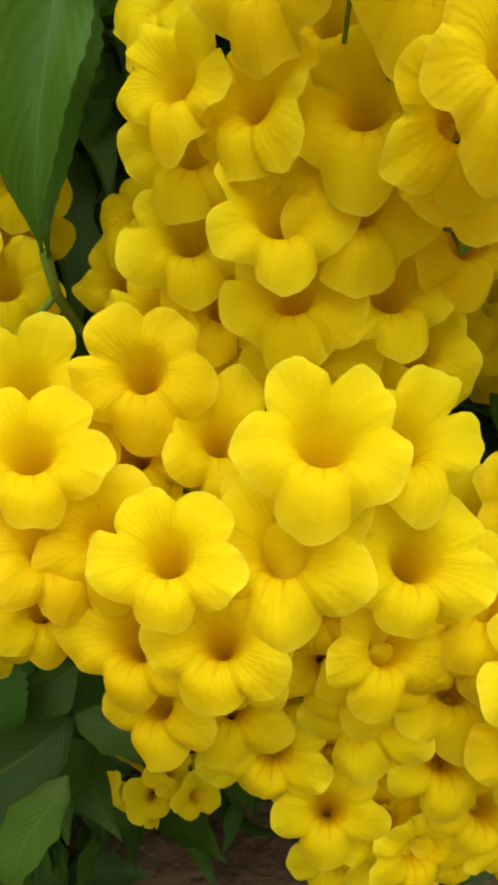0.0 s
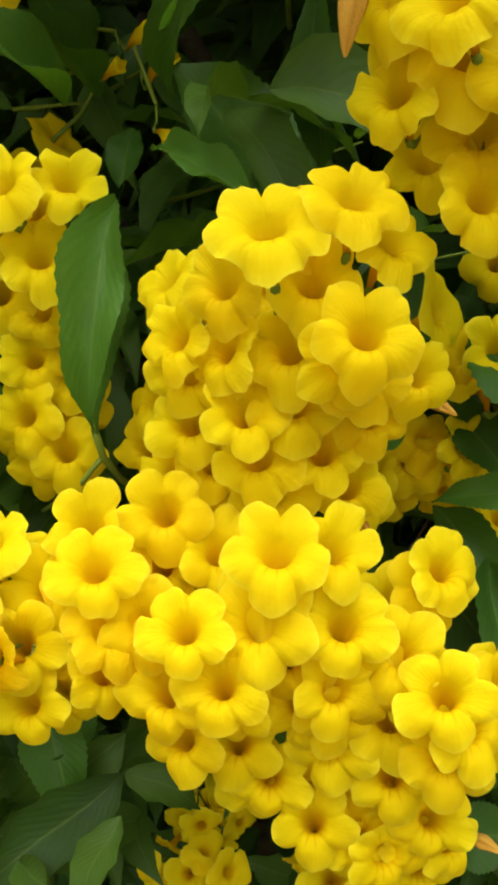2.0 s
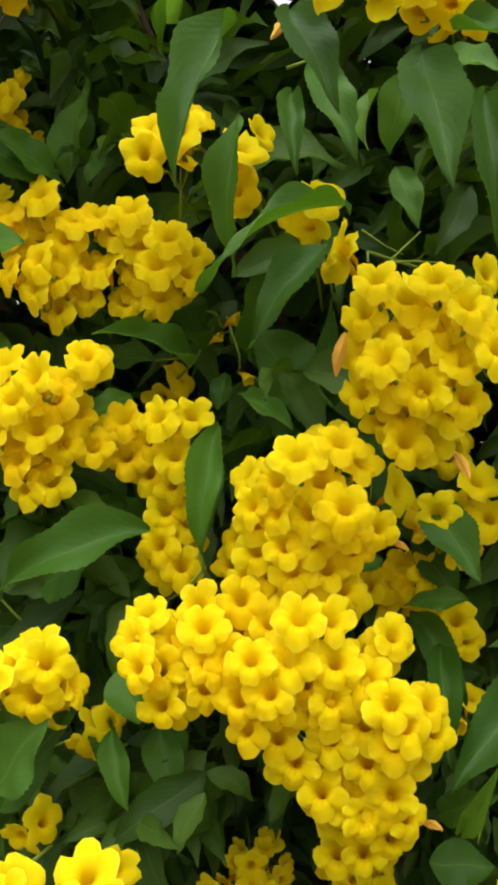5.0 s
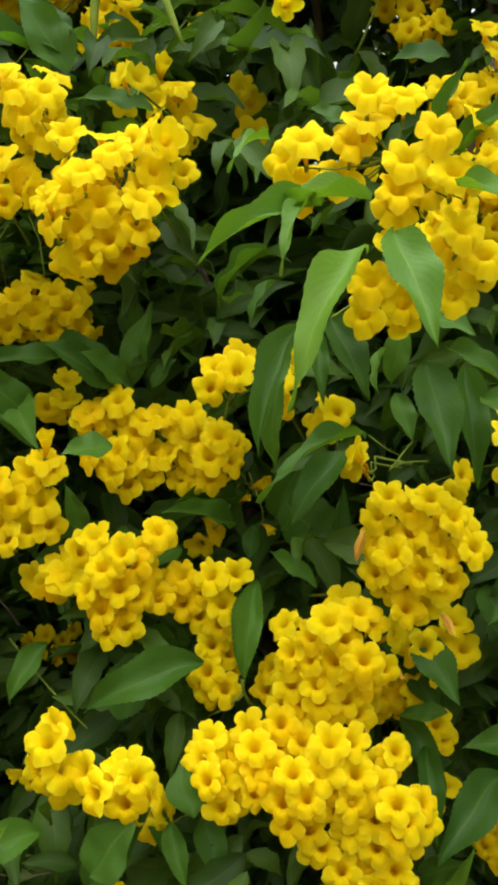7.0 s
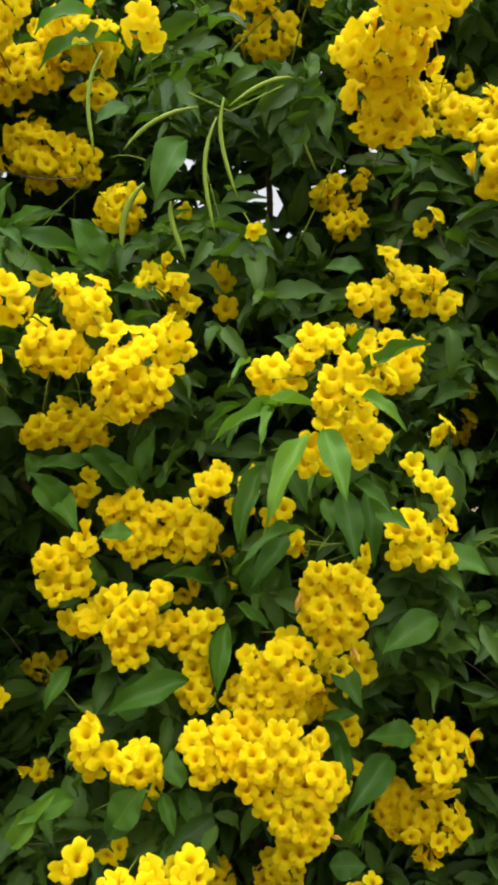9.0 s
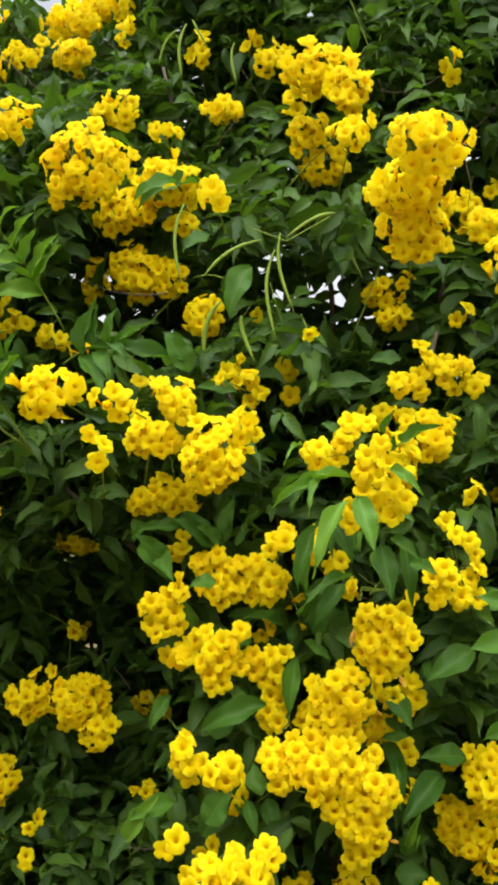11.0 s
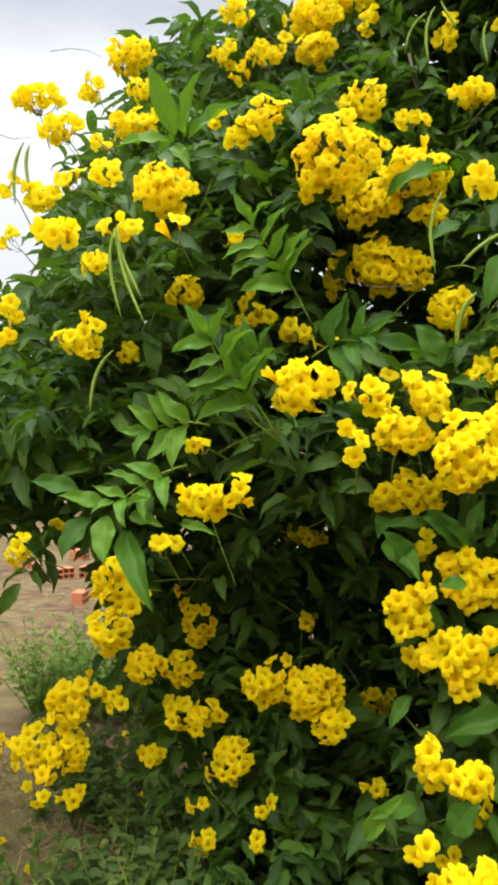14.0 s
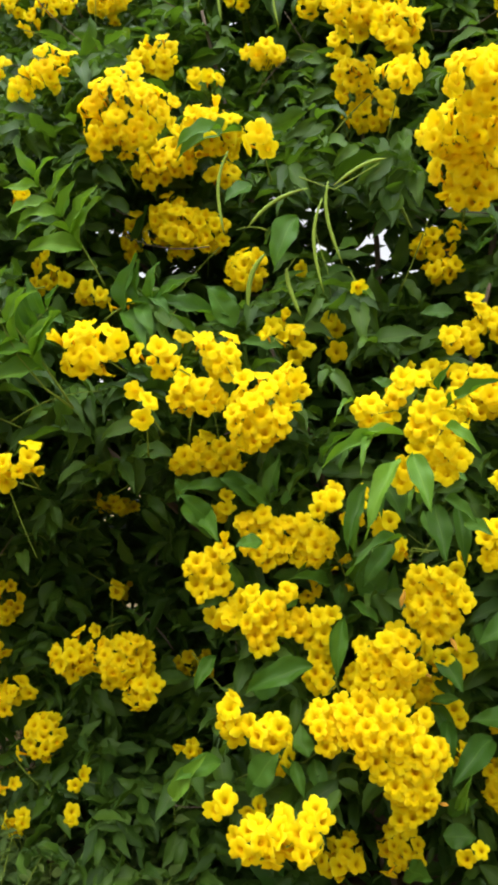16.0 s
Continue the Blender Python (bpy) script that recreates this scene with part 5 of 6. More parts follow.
leaf(-0.288, 0.520, 1.372, -0.382, 0.500, 1.426, 0.049, 0)
leaf(-0.331, 0.500, 1.822, -0.398, 0.500, 1.902, 0.070, 0)
leaf(-0.366, 0.500, 1.824, -0.589, 0.450, 1.862, 0.055, 0)
leaf(-0.306, 0.800, 2.220, -0.380, 0.750, 2.163, 0.063, 0)
leaf(0.362, 0.500, 1.227, 0.459, 0.450, 1.184, 0.068, 0)
leaf(-1.057, 0.150, 1.439, -1.038, 0.100, 1.328, 0.065, 0, True)
leaf(-1.031, 0.200, 1.396, -0.921, 0.120, 1.223, 0.063, 1)
leaf(-1.130, 0.200, 1.420, -1.178, 0.150, 1.329, 0.068, 1)
leaf(-1.091, 0.200, 1.455, -1.193, 0.150, 1.483, 0.047, 0, True)
leaf(-1.034, 0.220, 1.434, -0.936, 0.200, 1.412, 0.040, 0, True)
leaf(-1.046, 0.200, 1.456, -0.942, 0.150, 1.481, 0.029, 0, True)
leaf(-0.914, 0.250, 1.414, -0.802, 0.200, 1.396, 0.029, 0, True)
leaf(-1.189, 0.250, 1.485, -1.336, 0.250, 1.511, 0.057, 0)
leaf(-0.776, -0.100, 2.205, -0.813, -0.150, 2.333, 0.046, 0, True)
leaf(-0.752, -0.100, 2.202, -0.702, -0.150, 2.306, 0.041, 0, True)
leaf(-0.788, -0.100, 2.195, -0.879, -0.150, 2.178, 0.044, 0, True)
leaf(-0.746, -0.100, 2.196, -0.634, -0.120, 2.245, 0.049, 0, True)
leaf(-0.776, -0.100, 2.183, -0.720, -0.150, 2.117, 0.032, 0, True)
leaf(-0.313, 0.300, 2.212, -0.406, 0.250, 2.157, 0.045, 1)
leaf(-0.462, 0.550, 1.364, -0.396, 0.480, 1.276, 0.071, 1)
leaf(-0.470, 0.600, 1.403, -0.483, 0.500, 1.368, 0.058, 1)
leaf(-0.377, 0.550, 1.424, -0.250, 0.500, 1.355, 0.056, 1)
leaf(-0.680, 1.000, 2.094, -0.632, 0.900, 2.210, 0.059, 3)
leaf(-0.306, 0.500, 0.893, -0.185, 0.450, 0.975, 0.094, 0)
leaf(-0.487, 0.350, 0.685, -0.394, 0.300, 0.816, 0.052, 0, True)
leaf(-0.290, 0.300, 0.749, -0.229, 0.300, 0.831, 0.074, 0)

# ---- the drooping leaves round the tall middle sprig ----
leaf(0.070, 0.060, 1.496, 0.096, -0.020, 1.393, 0.048, 0, True)
leaf(0.047, 0.080, 1.489, -0.023, 0.020, 1.344, 0.042, 2, True, roll=10)
leaf(0.009, 0.120, 1.532, -0.104, 0.060, 1.473, 0.027, 1, True)
leaf(0.000, 0.100, 1.535, -0.029, 0.050, 1.460, 0.021, 2, True, roll=20)
leaf(-0.039, 0.150, 1.603, -0.077, 0.100, 1.561, 0.014, 2, True, roll=20)
leaf(-0.017, 0.240, 1.422, -0.059, 0.180, 1.289, 0.039, 1, roll=10)
leaf(0.145, 0.160, 1.583, 0.237, 0.060, 1.633, 0.038, 0)
leaf(0.136, 0.120, 1.546, 0.196, 0.050, 1.494, 0.030, 1, True)
leaf(0.144, 0.220, 1.396, 0.199, 0.160, 1.350, 0.031, 1)
leaf(0.121, 0.220, 1.382, 0.137, 0.150, 1.271, 0.052, 0)
leaf(0.129, 0.180, 1.617, 0.152, 0.140, 1.668, 0.021, 3)
leaf(0.038, 0.200, 1.628, -0.002, 0.200, 1.646, 0.027, 0)
leaf(0.022, 0.260, 1.434, 0.061, 0.220, 1.343, 0.043, 1)
leaf(0.185, 0.240, 1.341, 0.233, 0.180, 1.323, 0.039, 0)
leaf(0.068, 0.360, 1.296, -0.065, 0.300, 1.219, 0.031, 2, roll=20)
leaf(0.054, 0.100, 1.532, -0.061, 0.100, 1.513, 0.019, 1, True, roll=30)

# ---- pale young shoots ----
shoot(-0.711, 0.400, 1.610, -0.848, 0.250, 1.865, 5, 0.162, True, 665, 0.40)
shoot(-0.681, 0.600, 1.931, -0.824, 0.500, 2.195, 5, 0.149, True, 666, 0.40)
shoot(-0.920, 0.300, 1.555, -1.035, 0.150, 1.466, 3, 0.118, True, 667, 0.40)
shoot(-0.880, 0.350, 1.653, -1.026, 0.300, 1.639, 3, 0.129, True, 668, 0.40)
shoot(-0.837, 0.400, 1.754, -0.746, 0.350, 1.845, 3, 0.122, False, 669, 0.40)
shoot(-0.656, 0.500, 1.829, -0.500, 0.450, 1.874, 3, 0.151, False, 670, 0.40)

# ---- seed pods ----
pod(-0.321, 0.450, 2.210, -0.336, 0.450, 2.014, 0.0044)
pod(-0.136, 0.480, 2.117, -0.284, 0.480, 2.032, 0.0045)
pod(-0.085, 0.420, 2.116, -0.057, 0.420, 1.922, 0.0043)
pod(-0.099, 0.400, 2.072, -0.101, 0.400, 1.855, 0.0043)
pod(-0.074, 0.460, 2.113, 0.051, 0.460, 2.168, 0.0044)
pod(0.066, 0.720, 2.235, 0.124, 0.720, 2.057, 0.0050)
pod(-0.245, 0.500, 1.972, -0.294, 0.520, 1.830, 0.0065)
pod(-0.190, 0.460, 1.928, -0.160, 0.460, 1.811, 0.0054)
pod(-1.039, 0.150, 2.109, -1.020, 0.150, 1.897, 0.0043)
pod(-1.039, 0.160, 2.112, -0.971, 0.160, 1.938, 0.0043)
pod(-1.030, 0.150, 2.105, -0.958, 0.150, 1.877, 0.0043)
pod(-1.046, 0.170, 2.118, -1.001, 0.170, 1.968, 0.0043)
pod(-1.071, 0.200, 1.831, -1.132, 0.200, 1.682, 0.0044)
pod(-1.583, 0.600, 2.529, -1.613, 0.600, 2.342, 0.0056)
pod(-1.563, 0.600, 2.518, -1.559, 0.600, 2.371, 0.0056)
pod(-0.417, 1.200, 3.043, -0.436, 1.200, 2.859, 0.0060)
pod(-0.444, 1.200, 3.029, -0.515, 1.200, 2.909, 0.0040)
pod(-0.398, 1.200, 3.059, -0.345, 1.200, 2.957, 0.0040)
pod(0.225, 1.000, 2.878, 0.221, 1.000, 2.657, 0.0037)
pod(-0.246, 1.100, 2.919, -0.243, 1.100, 2.785, 0.0045)

# ---- withered flowers and bare stalks ----
withered(0.105, 0.440, 0.960, 50, -20, 0.45)
withered(0.058, 0.400, 0.897, 20, 0, 0.40)
withered(0.133, 0.410, 0.662, 40, 10, 0.55)
drooping = Vector((-0.009, 0.003, -0.043))
tagged(under(new("withered_flower", DEAD), shrub, facing(0.058, 0.327, 1.174, drooping, 20, 0.72)), "folded orange flower hanging to a point")
withered(-1.103, 0.050, 2.057, 30, 10, 0.50)
withered(0.396, 0.620, 0.705, 20, -20, 0.50)
withered(0.161, 0.360, 1.062, 30, -80, 0.60)
withered(0.014, 0.300, 1.439, -30, -70, 0.55)
single(-0.078, 0.600, 1.201, 60, -10, 0.60, True)
single(-0.100, 0.600, 1.180, 60, 0, 0.45, True)
single(-0.065, 0.600, 1.129, 40, -50, 0.55, True)
twig([(-0.103, 0.440, 0.948), (-0.102, 0.450, 0.927), (-0.096, 0.470, 0.904), (-0.085, 0.500, 0.882)], 0.0028, 0.0022)
twig([(-0.102, 0.450, 0.927), (-0.125, 0.460, 0.901), (-0.156, 0.480, 0.879)], 0.0020, 0.0015)
twig([(-0.181, 0.600, 1.155), (-0.157, 0.600, 1.156), (-0.132, 0.620, 1.159)], 0.0018, 0.0012)
twig([(-0.163, 0.600, 1.124), (-0.148, 0.600, 1.136), (-0.135, 0.620, 1.151), (-0.115, 0.660, 1.195)], 0.0020, 0.0015)
twig([(0.007, 0.420, 1.439), (0.030, 0.420, 1.445), (0.058, 0.420, 1.463)], 0.0020, 0.0012)
twig([(0.100, 0.400, 1.244), (0.117, 0.420, 1.261), (0.136, 0.440, 1.279)], 0.0014, 0.0010)
twig([(0.106, 0.420, 1.248), (0.130, 0.440, 1.250), (0.160, 0.460, 1.248)], 0.0014, 0.0010)
twig([(0.078, 0.460, 1.286), (0.102, 0.450, 1.267), (0.119, 0.450, 1.258)], 0.0012, 0.0009)
twig([(-0.454, 0.500, 1.511), (-0.449, 0.520, 1.571), (-0.440, 0.550, 1.603)], 0.0012, 0.0009)
twig([(-0.375, 0.500, 1.521), (-0.385, 0.520, 1.571), (-0.409, 0.550, 1.613)], 0.0012, 0.0009)
twig([(-0.084, 0.620, 1.827), (-0.093, 0.620, 1.884), (-0.098, 0.620, 1.936), (-0.125, 0.600, 2.033)], 0.0012, 0.0009)
twig([(-0.157, 0.500, 2.151), (-0.074, 0.500, 2.115), (0.037, 0.550, 2.185)], 0.0020, 0.0015)
twig([(-0.711, 0.400, 1.610), (-0.761, 0.350, 1.659), (-0.802, 0.300, 1.733), (-0.848, 0.250, 1.865)], 0.0030, 0.0015)
twig([(-1.148, 0.400, 1.522), (-1.332, 0.500, 1.597), (-1.505, 0.600, 1.665)], 0.0015, 0.0010, True)
twig([(-1.927, 1.300, 3.170), (-1.838, 1.300, 3.168), (-1.762, 1.300, 3.150), (-1.727, 1.350, 3.140)], 0.0016, 0.0007, True)
twig([(-1.684, 0.600, 2.568), (-1.623, 0.600, 2.543), (-1.596, 0.650, 2.562)], 0.0016, 0.0008, True)
twig([(-0.473, 0.620, 1.516), (-0.454, 0.550, 1.561), (-0.423, 0.450, 1.603)], 0.0011, 0.0009)
twig([(-0.377, 0.620, 1.512), (-0.358, 0.550, 1.572), (-0.338, 0.450, 1.620)], 0.0011, 0.0009)
twig([(-1.099, 1.100, 0.439), (-1.141, 1.200, 0.595), (-1.159, 1.300, 0.870)], 0.0040, 0.0020, True)

# ---- the mass of leaves ----
# Dark hollows between the leaves: place across and up, half widths, depth
HOLLOWS = [(-0.62, 1.15, 0.28, 0.33, 0.0), (-0.08, 1.60, 0.15, 0.20, 0.45), (-0.44, 1.02, 0.13, 0.10, 0.3), (-0.02, 1.27, 0.12, 0.06, 0.3), (0.20, 1.86, 0.12, 0.10, 0.4), (-0.28, 1.44, 0.10, 0.06, 0.3)]


def front(x, z):
    """How far back the face of the leaves lies at a place across and up: it leans away towards the top, with a dark hollow low on one side."""
    y = 0.50 + 0.55 * np.clip((z - 1.9) / 1.3, 0, 1.3) ** 1.2
    y = y + 0.9 * np.exp(-((x + 0.66) / 0.36) ** 2 - ((z - 1.15) / 0.42) ** 2)
    y = y + 0.35 * np.clip((-0.85 - x) / 0.3, 0, 1) * np.clip((1.25 - z) / 0.3, 0, 1)
    y = y + 0.22 * np.clip((0.85 - z) / 0.3, 0, 1)
    for hollow_x, hollow_z, wide, tall, deep in HOLLOWS:
        y = y + 2 * deep * np.exp(-((x - hollow_x) / wide) ** 2 - ((z - hollow_z) / tall) ** 2)
    # The leaves stand about as far out as the flower heads among them
    total, weight = 0.35 * y, 0.35 + 0 * y
    for hx, hy, hz, _ in HEADS:
        w = np.exp(-((x - hx) ** 2 + (z - hz) ** 2) / (2 * 0.16**2))
        total, weight = total + w * (hy + 0.05), weight + w
    return total / weight + 0.35 * np.exp(-(x / 0.4) ** 2 - ((z - 0.42) / 0.24) ** 2) + 0.2 * np.exp(-((x + 0.72) / 0.3) ** 2 - ((z - 1.12) / 0.3) ** 2)


OPEN_SIDES = [(0.0, -1.55, 1.58, 9.0, -9.0), (0.0, -0.1, 0.97, 0.8, -9.0), (0.2, -2.2, 4.6, 9.0, 0.75)]


def clear_of_heads(mid):
    """Flower heads stand free of leaves towards the open side of the shrub, high and low, and the deep ones towards the light."""
    ok = np.ones(len(mid), bool)
    for sx, sy, sz, reach, deeper in OPEN_SIDES:
        for hx, hy, hz, r in HEADS:
            if abs(hx) > reach or hz > 0.4 + reach or hy < deeper:
                continue
            k = (hy - mid[:, 1]) / (hy - sy)
            far = np.hypot(mid[:, 0] - hx - k * (sx - hx), mid[:, 2] - hz - k * (sz - hz))
            ok &= (k < -0.015) | (k > 0.7) | (far > (r + 0.042) * (1 - k))
    return ok


OUTLINE_X = [-3.0, -2.3, -1.95, -1.81, -1.67, -1.49, -1.34, -1.29, -1.10, -0.90, -0.72, -0.62, -0.55, -0.35, 0.7, 1.2, 1.5, 1.75]
OUTLINE_Z = [1.6, 1.85, 1.98, 2.12, 2.30, 2.58, 2.76, 2.94, 3.02, 2.96, 2.99, 3.10, 3.3, 3.75, 3.75, 3.3, 2.5, 1.2]


def edge(x, y, z):
    """Whether the shrub reaches this place: its outline against the sky and the ground, wider towards the back."""
    xe, ze = x / (1 + 0.35 * (y - 1)), z / (1 + 0.19 * (y - 1))
    top = np.interp(xe, OUTLINE_X, OUTLINE_Z) + 0.03 * np.sin(xe * 31.0)
    low = 0.03 + 0.42 * np.clip((-0.95 - xe) / 0.25, 0, 1) + 0.94 * np.clip((-1.36 - xe) / 0.12, 0, 1)
    return np.minimum(top - ze, 2 * (ze - low))


THIN_PLACES = [(-0.17, 2.07, 0.12), (0.02, 1.95, 0.10), (-0.10, 2.16, 0.09), (-0.46, 1.90, 0.12), (0.35, 2.06, 0.13), (0.42, 2.32, 0.15), (0.11, 1.87, 0.09)]
INNER = [leaf_shape(60 + i, 5, 2, 0.3, 0.3 + 0.4 * i, 0.0, 0.2 * (i - 2)) for i in range(4)]


FAR_SHAPES = [leaf_shape(80 + i, 4, 2, 0.3, 0.3 + 0.4 * i, 0.0, 0.2 * (i - 2)) for i in range(4)]


def shoots_of_leaves(count, depth_lo, depth_hi, seed, size, across=(-2.9, 1.7), high=(0.03, 4.1)):
    """Leaf rows: hanging sprigs scattered between two depths behind the face."""
    g = np.random.default_rng(seed)
    n = int(count * 2.1)
    x, z = g.uniform(*across, n), g.uniform(*high, n)
    y = front(x, z) + g.uniform(depth_lo, depth_hi, n) + 0.10 * np.sin(x * 7.0 + z * 5.0) * np.sin(z * 6.0 - x * 3.0)
    # Leaves grow thin towards the outline
    margin = edge(x, y, z)
    keep = (margin > 0) & (g.uniform(0, 1, n) > 0.7 * np.exp(-np.maximum(margin, 0) / 0.11))
    # Few leaves in the dark hollow, and thin places, rising towards the back, through which the sky shows
    bare = np.zeros(n)
    for hollow_x, hollow_z, wide, tall, deep in HOLLOWS:
        bare = np.maximum(bare, 0.75 * np.exp(-((x - hollow_x) / wide) ** 2 - ((z - hollow_z) / tall) ** 2) * (depth_lo < 0.7))
    for gx, gz, wide in THIN_PLACES:
        bare = np.maximum(bare, 0.985 * np.exp(-(((x - gx) ** 2 + (z - 0.21 * (y - 0.5) - gz) ** 2) / wide**2) ** 2))
    keep &= g.uniform(0, 1, n) > bare
    x, y, z = x[keep][:count], y[keep][:count], z[keep][:count]
    per = 7
    base = np.repeat(np.stack([x, y, z], 1), per, 0)
    out = np.stack([g.normal(0, 0.7, len(x)), g.normal(-0.7, 0.5, len(x)), g.normal(-0.1, 0.5, len(x))], 1)
    out /= np.linalg.norm(out, axis=1)[:, None]
    rank = np.tile(np.arange(per), len(x))
    stem_way = np.repeat(out, per, 0)
    base = base + stem_way * (rank // 2)[:, None] * size * 0.34
    side = np.cross(stem_way, np.array([0.0, 0.0, 1.0]) + g.normal(0, 0.3, stem_way.shape))
    side /= np.maximum(np.linalg.norm(side, axis=1), 1e-6)[:, None]
    sign = np.where(rank % 2 == 0, 1.0, -1.0)[:, None]
    way = np.where((rank == per - 1)[:, None], stem_way, side * sign + 0.55 * stem_way) + g.normal(0, 0.38, base.shape) + np.array([0, -0.08, -0.28])
    up = np.array([0.0, -0.55, 0.75]) + g.normal(0, 0.5, base.shape)
    length = size * g.uniform(0.5, 1.2, len(base))
    width = length * g.uniform(0.30, 0.46, len(base))
    ok = clear_of_heads(base + way / np.linalg.norm(way, axis=1)[:, None] * length[:, None] * 0.5)
    return base[ok], way[ok], up[ok], length[ok], width[ok]


def foliage():
    for count, lo, hi, seed, size, shapes, label in [
        (1600, 0.0, 0.22, 21, 0.115, COARSE, "hanging serrated green leaves of the shrub's face"),
        (2800, 0.2, 0.75, 22, 0.135, INNER, "shaded dark green leaves inside the shrub"),
        (4600, 0.75, 1.6, 23, 0.16, FAR_SHAPES, "dark green leaves at the back of the shrub"),
    ]:
        leaf_mass("foliage", shrub, *shoots_of_leaves(count, lo, hi, seed, size), LEAF_MASS, label, shapes)

    # Low leaves that close the foot of the shrub
    leaf_mass("foliage", shrub, *shoots_of_leaves(420, 0.35, 1.0, 24, 0.12, (-0.7, 0.9), (0.03, 0.62)), LEAF_MASS, "dark green leaves at the foot of the shrub", INNER)
    leaf_mass("foliage", shrub, *shoots_of_leaves(420, 0.8, 1.5, 25, 0.14, (-0.7, 0.3), (0.9, 1.9)), LEAF_MASS, "dark green leaves in the middle of the shrub", INNER)


foliage()


def bare_twigs():
    """Thin stalks that wander through the face of the leaves."""
    r = random.Random(44)
    for i in range(110):
        x, z = r.uniform(-1.3, 0.9), r.uniform(0.4, 3.0)
        y = float(front(np.array([x]), np.array([z]))[0]) + r.uniform(0.0, 0.25)
        way = Vector((r.uniform(-1, 1), r.uniform(-0.5, 0.2), r.uniform(-0.6, 1.0))).normalized() * r.uniform(0.1, 0.3)
        a = Vector((x, y, z))
        twig(bent(a, a + way, r.uniform(-0.03, 0.03), 5), r.uniform(0.0014, 0.003), 0.0009, r.random() < 0.4)


bare_twigs()


# ---- on the ground: grass, weeds, bricks, fallen flowers ----
def grass():
    g = np.random.default_rng(31)
    n = 30000
    x, y = g.uniform(-4.2, -0.7, n), g.uniform(0.15, 4.5, n)
    x = np.concatenate([x, g.uniform(-9.0, -2.0, 6000)])
    y = np.concatenate([y, g.uniform(3.0, 12.0, 6000)])
    keep = np.sin(x * 2.1 + 1.3 * np.sin(y * 1.7)) + np.sin(y * 2.9 + x) + g.normal(0, 0.8, len(x)) > 0.1
    x, y = x[keep], y[keep]
    places = np.stack([x, y, np.zeros_like(x) - 0.01], 1)
    ways = np.stack([g.normal(0, 0.9, len(x)), g.normal(0, 0.9, len(x)), g.uniform(0.05, 1, len(x))], 1)
    ups = np.stack([g.normal(0, 1, len(x)), g.normal(0, 1, len(x)), g.normal(0, 0.2, len(x))], 1)
    length = g.uniform(0.03, 0.12, len(x))
    blades = [leaf_shape(90 + i, 3, 1, 0.2, 0.5 + 0.4 * i, 0.0) for i in range(3)]
    ob = leaf_mass("grass", None, places, ways, ups, length, g.uniform(0.004, 0.008, len(x)), STRAW, "thin dry and green grass on bare soil", blades)
    tagged(ob, category="grass")


grass()


def weed(x, y, size, count, seed, leafy=(0.016, 0.042), material=WEED):
    """A low leafy weed: stems from one foot, each with small leaves."""
    g = np.random.default_rng(seed)
    thing = new("weed")
    thing.location = (x, y, 0)
    WORLD_OF[thing] = pose(x, y, 0)
    tagged(thing, "low green leafy weed on the soil under the shrub", "weed", "weeds under the shrub")
    base, ways = [], []
    for i in range(count):
        a = g.uniform(0, 6.28)
        tip = Vector((math.cos(a) * g.uniform(0.2, 0.7), math.sin(a) * g.uniform(0.2, 0.7), g.uniform(0.6, 1.1))) * size
        pts = bent((x, y, -0.01), Vector((x, y, 0)) + tip, -0.03, 4)
        v, f = tube(pts, [0.003, 0.0028, 0.0024, 0.002, 0.0014], 4)
        under(new("stem", mesh_of("weed_stem", v, f, [STALK])), thing, Matrix())
        for k in range(14):
            base.append(Vector((x, y, 0)).lerp(Vector((x, y, 0)) + tip, 0.2 + 0.8 * k / 13))
            ways.append((g.normal(0, 1), g.normal(-0.2, 1), g.uniform(-0.1, 0.6)))
    n = len(base)
    length = g.uniform(*leafy, n)
    leaf_mass("leaves", thing, np.array(base), np.array(ways), np.tile([0.0, -0.3, 0.9], (n, 1)) + g.normal(0, 0.3, (n, 3)), length, length * g.uniform(0.42, 0.6, n), material, "small soft green weed leaves", FAR_SHAPES)


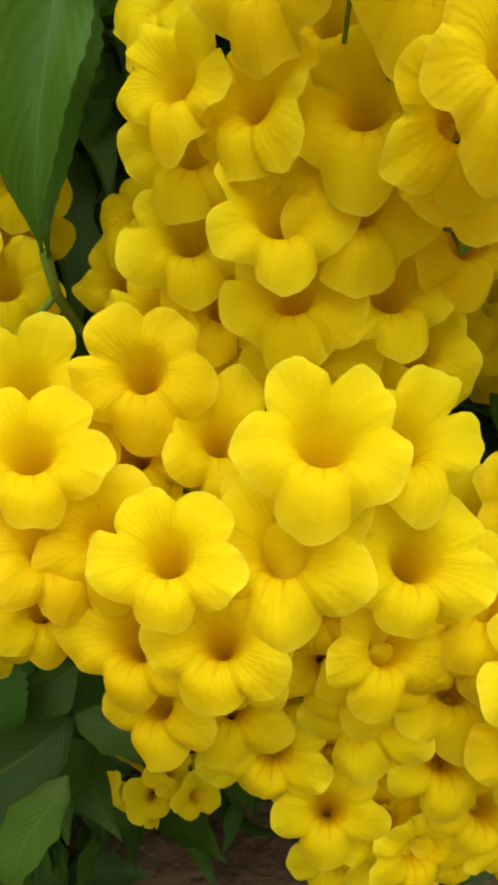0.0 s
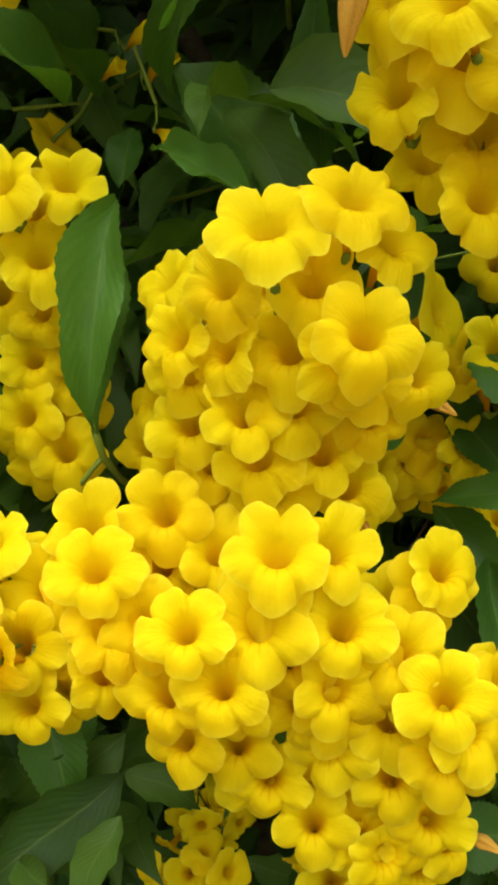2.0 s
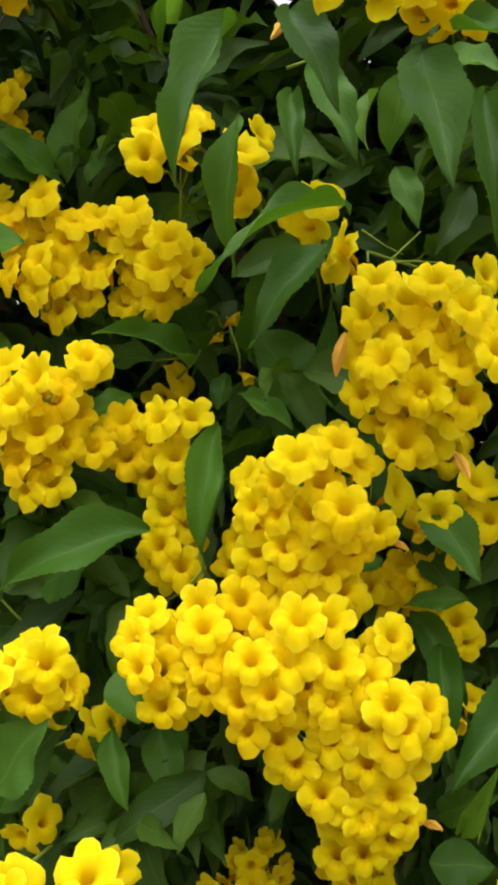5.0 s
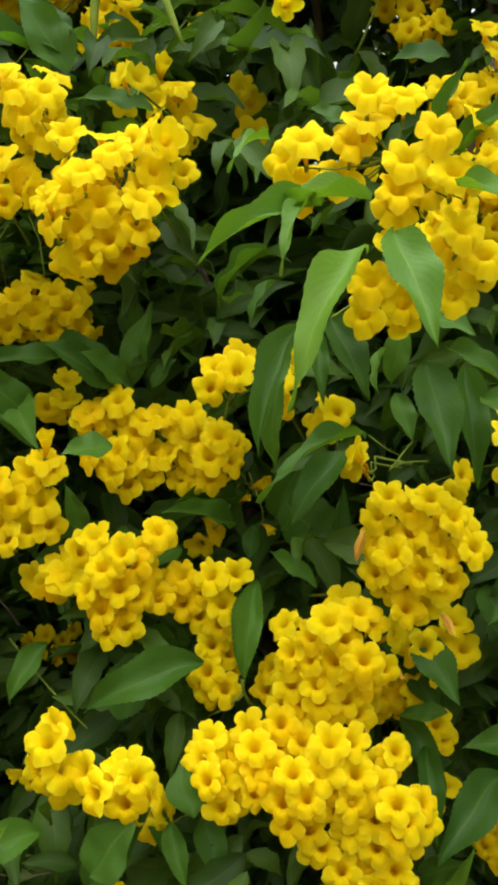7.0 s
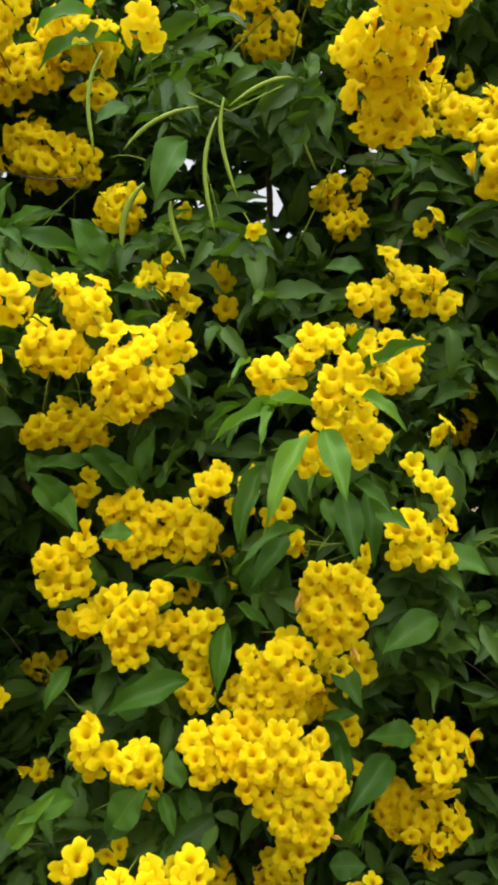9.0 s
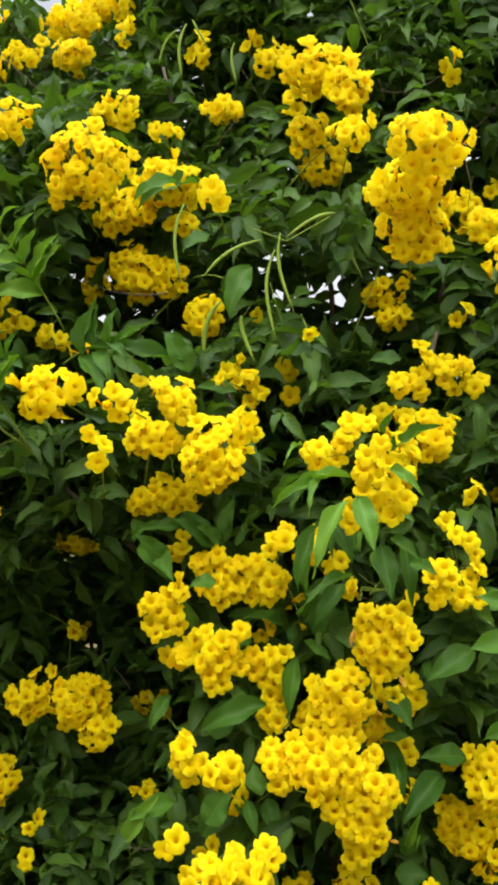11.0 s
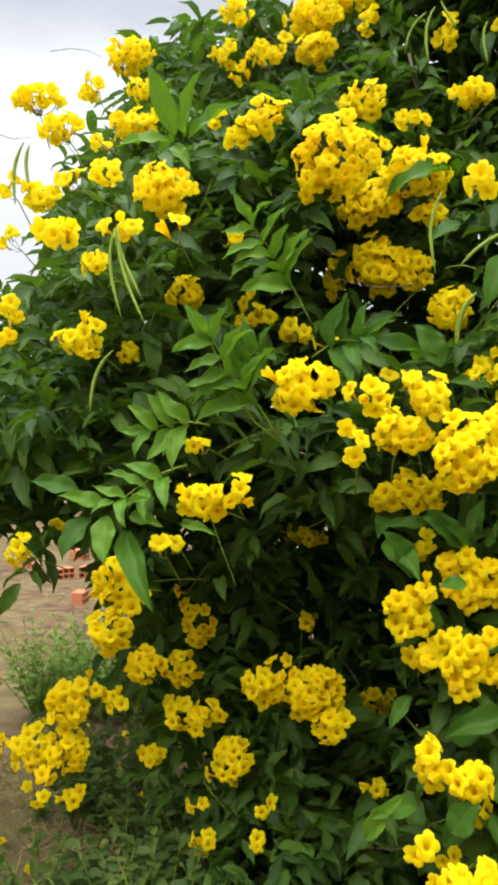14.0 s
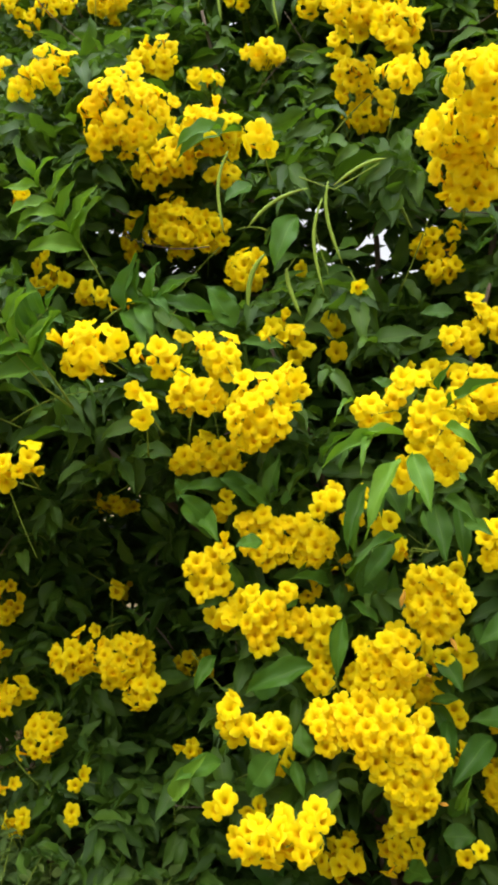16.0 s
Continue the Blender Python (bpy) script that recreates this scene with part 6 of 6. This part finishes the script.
def weeds():
    r = random.Random(9)

    def beside(x, y, size, *rest):
        """Only near the shrub: the trodden ground beyond stays bare."""
        if x > -0.35 - 0.50 * (y + 1.6) + 0.25 * math.sin(7 * y):
            weed(x, y, size, *rest)
    for i in range(60):
        beside(-2.7 + 2.5 * r.random(), 0.5 + 2.6 * r.random() ** 1.6, r.uniform(0.08, 0.26), 9, 100 + i)
    for i in range(7):
        weed(-2.6 + 0.7 * r.random(), 0.8 + 1.6 * r.random(), r.uniform(0.06, 0.12), 7, 180 + i)
    for i in range(12):
        weed(-3.0 + 0.8 * r.random(), 2.6 + 0.9 * r.random(), r.uniform(0.35, 0.6), 14, 200 + i, (0.03, 0.07), WEED_FRESH)
    for i in range(14):
        beside(-2.3 + 1.1 * r.random(), 1.3 + 1.2 * r.random(), r.uniform(0.3, 0.55), 12, 260 + i, (0.03, 0.07))
    for i in range(50):
        beside(-2.0 + 1.4 * r.random(), 0.5 + 1.0 * r.random(), r.uniform(0.15, 0.42), 9, 300 + i, (0.03, 0.075))


weeds()


def hollow_brick(x, y, turn, tip=0.0, broken=1.0):
    """A fired clay block with six holes through it."""
    bm = bmesh.new()
    w, h, d, t = 0.24, 0.14, 0.19 * broken, 0.014
    def box(cx, cz, sx, sz):
        m = Matrix.Translation((cx, 0, cz)) @ Matrix.Diagonal((sx, d, sz, 1))
        bmesh.ops.create_cube(bm, size=1.0, matrix=m)
    for k in range(3):
        box(0, t / 2 + k * (h - t) / 2, w, t)
    for k in range(4):
        for half in range(2):
            box(-w / 2 + t / 2 + k * (w - t) / 3, t + (h - t) / 4 - t / 4 + half * (h - t) / 2, t, (h - t) / 2 - t + 0.001)
    me = bpy.data.meshes.new("hollow_brick")
    bm.to_mesh(me)
    bm.free()
    me.materials.append(CLAY)
    ob = new("hollow_brick", me)
    ob.matrix_basis = pose(x, y, -0.012, 0, tip, turn)
    tagged(ob, "orange fired clay hollow brick lying on soil", "brick", "bricks on the ground")


def bricks():
    for row in [(-5.56, 7.40, 60), (-6.58, 8.08, 112), (-5.30, 7.62, 15), (-4.49, 5.97, 105, 0, 0.6), (-6.25, 9.02, 95), (-6.05, 7.6, 130, 0, 0.5)]:
        hollow_brick(*row)


bricks()


def fallen():
    r = random.Random(77)
    for i in range(130):
        x, y = -1.3 - 1.7 * r.random(), 0.4 + 3.2 * r.random()
        m = Matrix.Translation((x, y, 0.03)) @ Euler((r.uniform(0.9, 2.0), 0, r.uniform(0, 6.28))).to_matrix().to_4x4()
        ob = new("fallen_flower", FLOWERS[i % 9])
        ob.matrix_basis = m
        tagged(ob, "fallen yellow trumpet flower lying on the soil", "flower", "fallen flowers")


fallen()
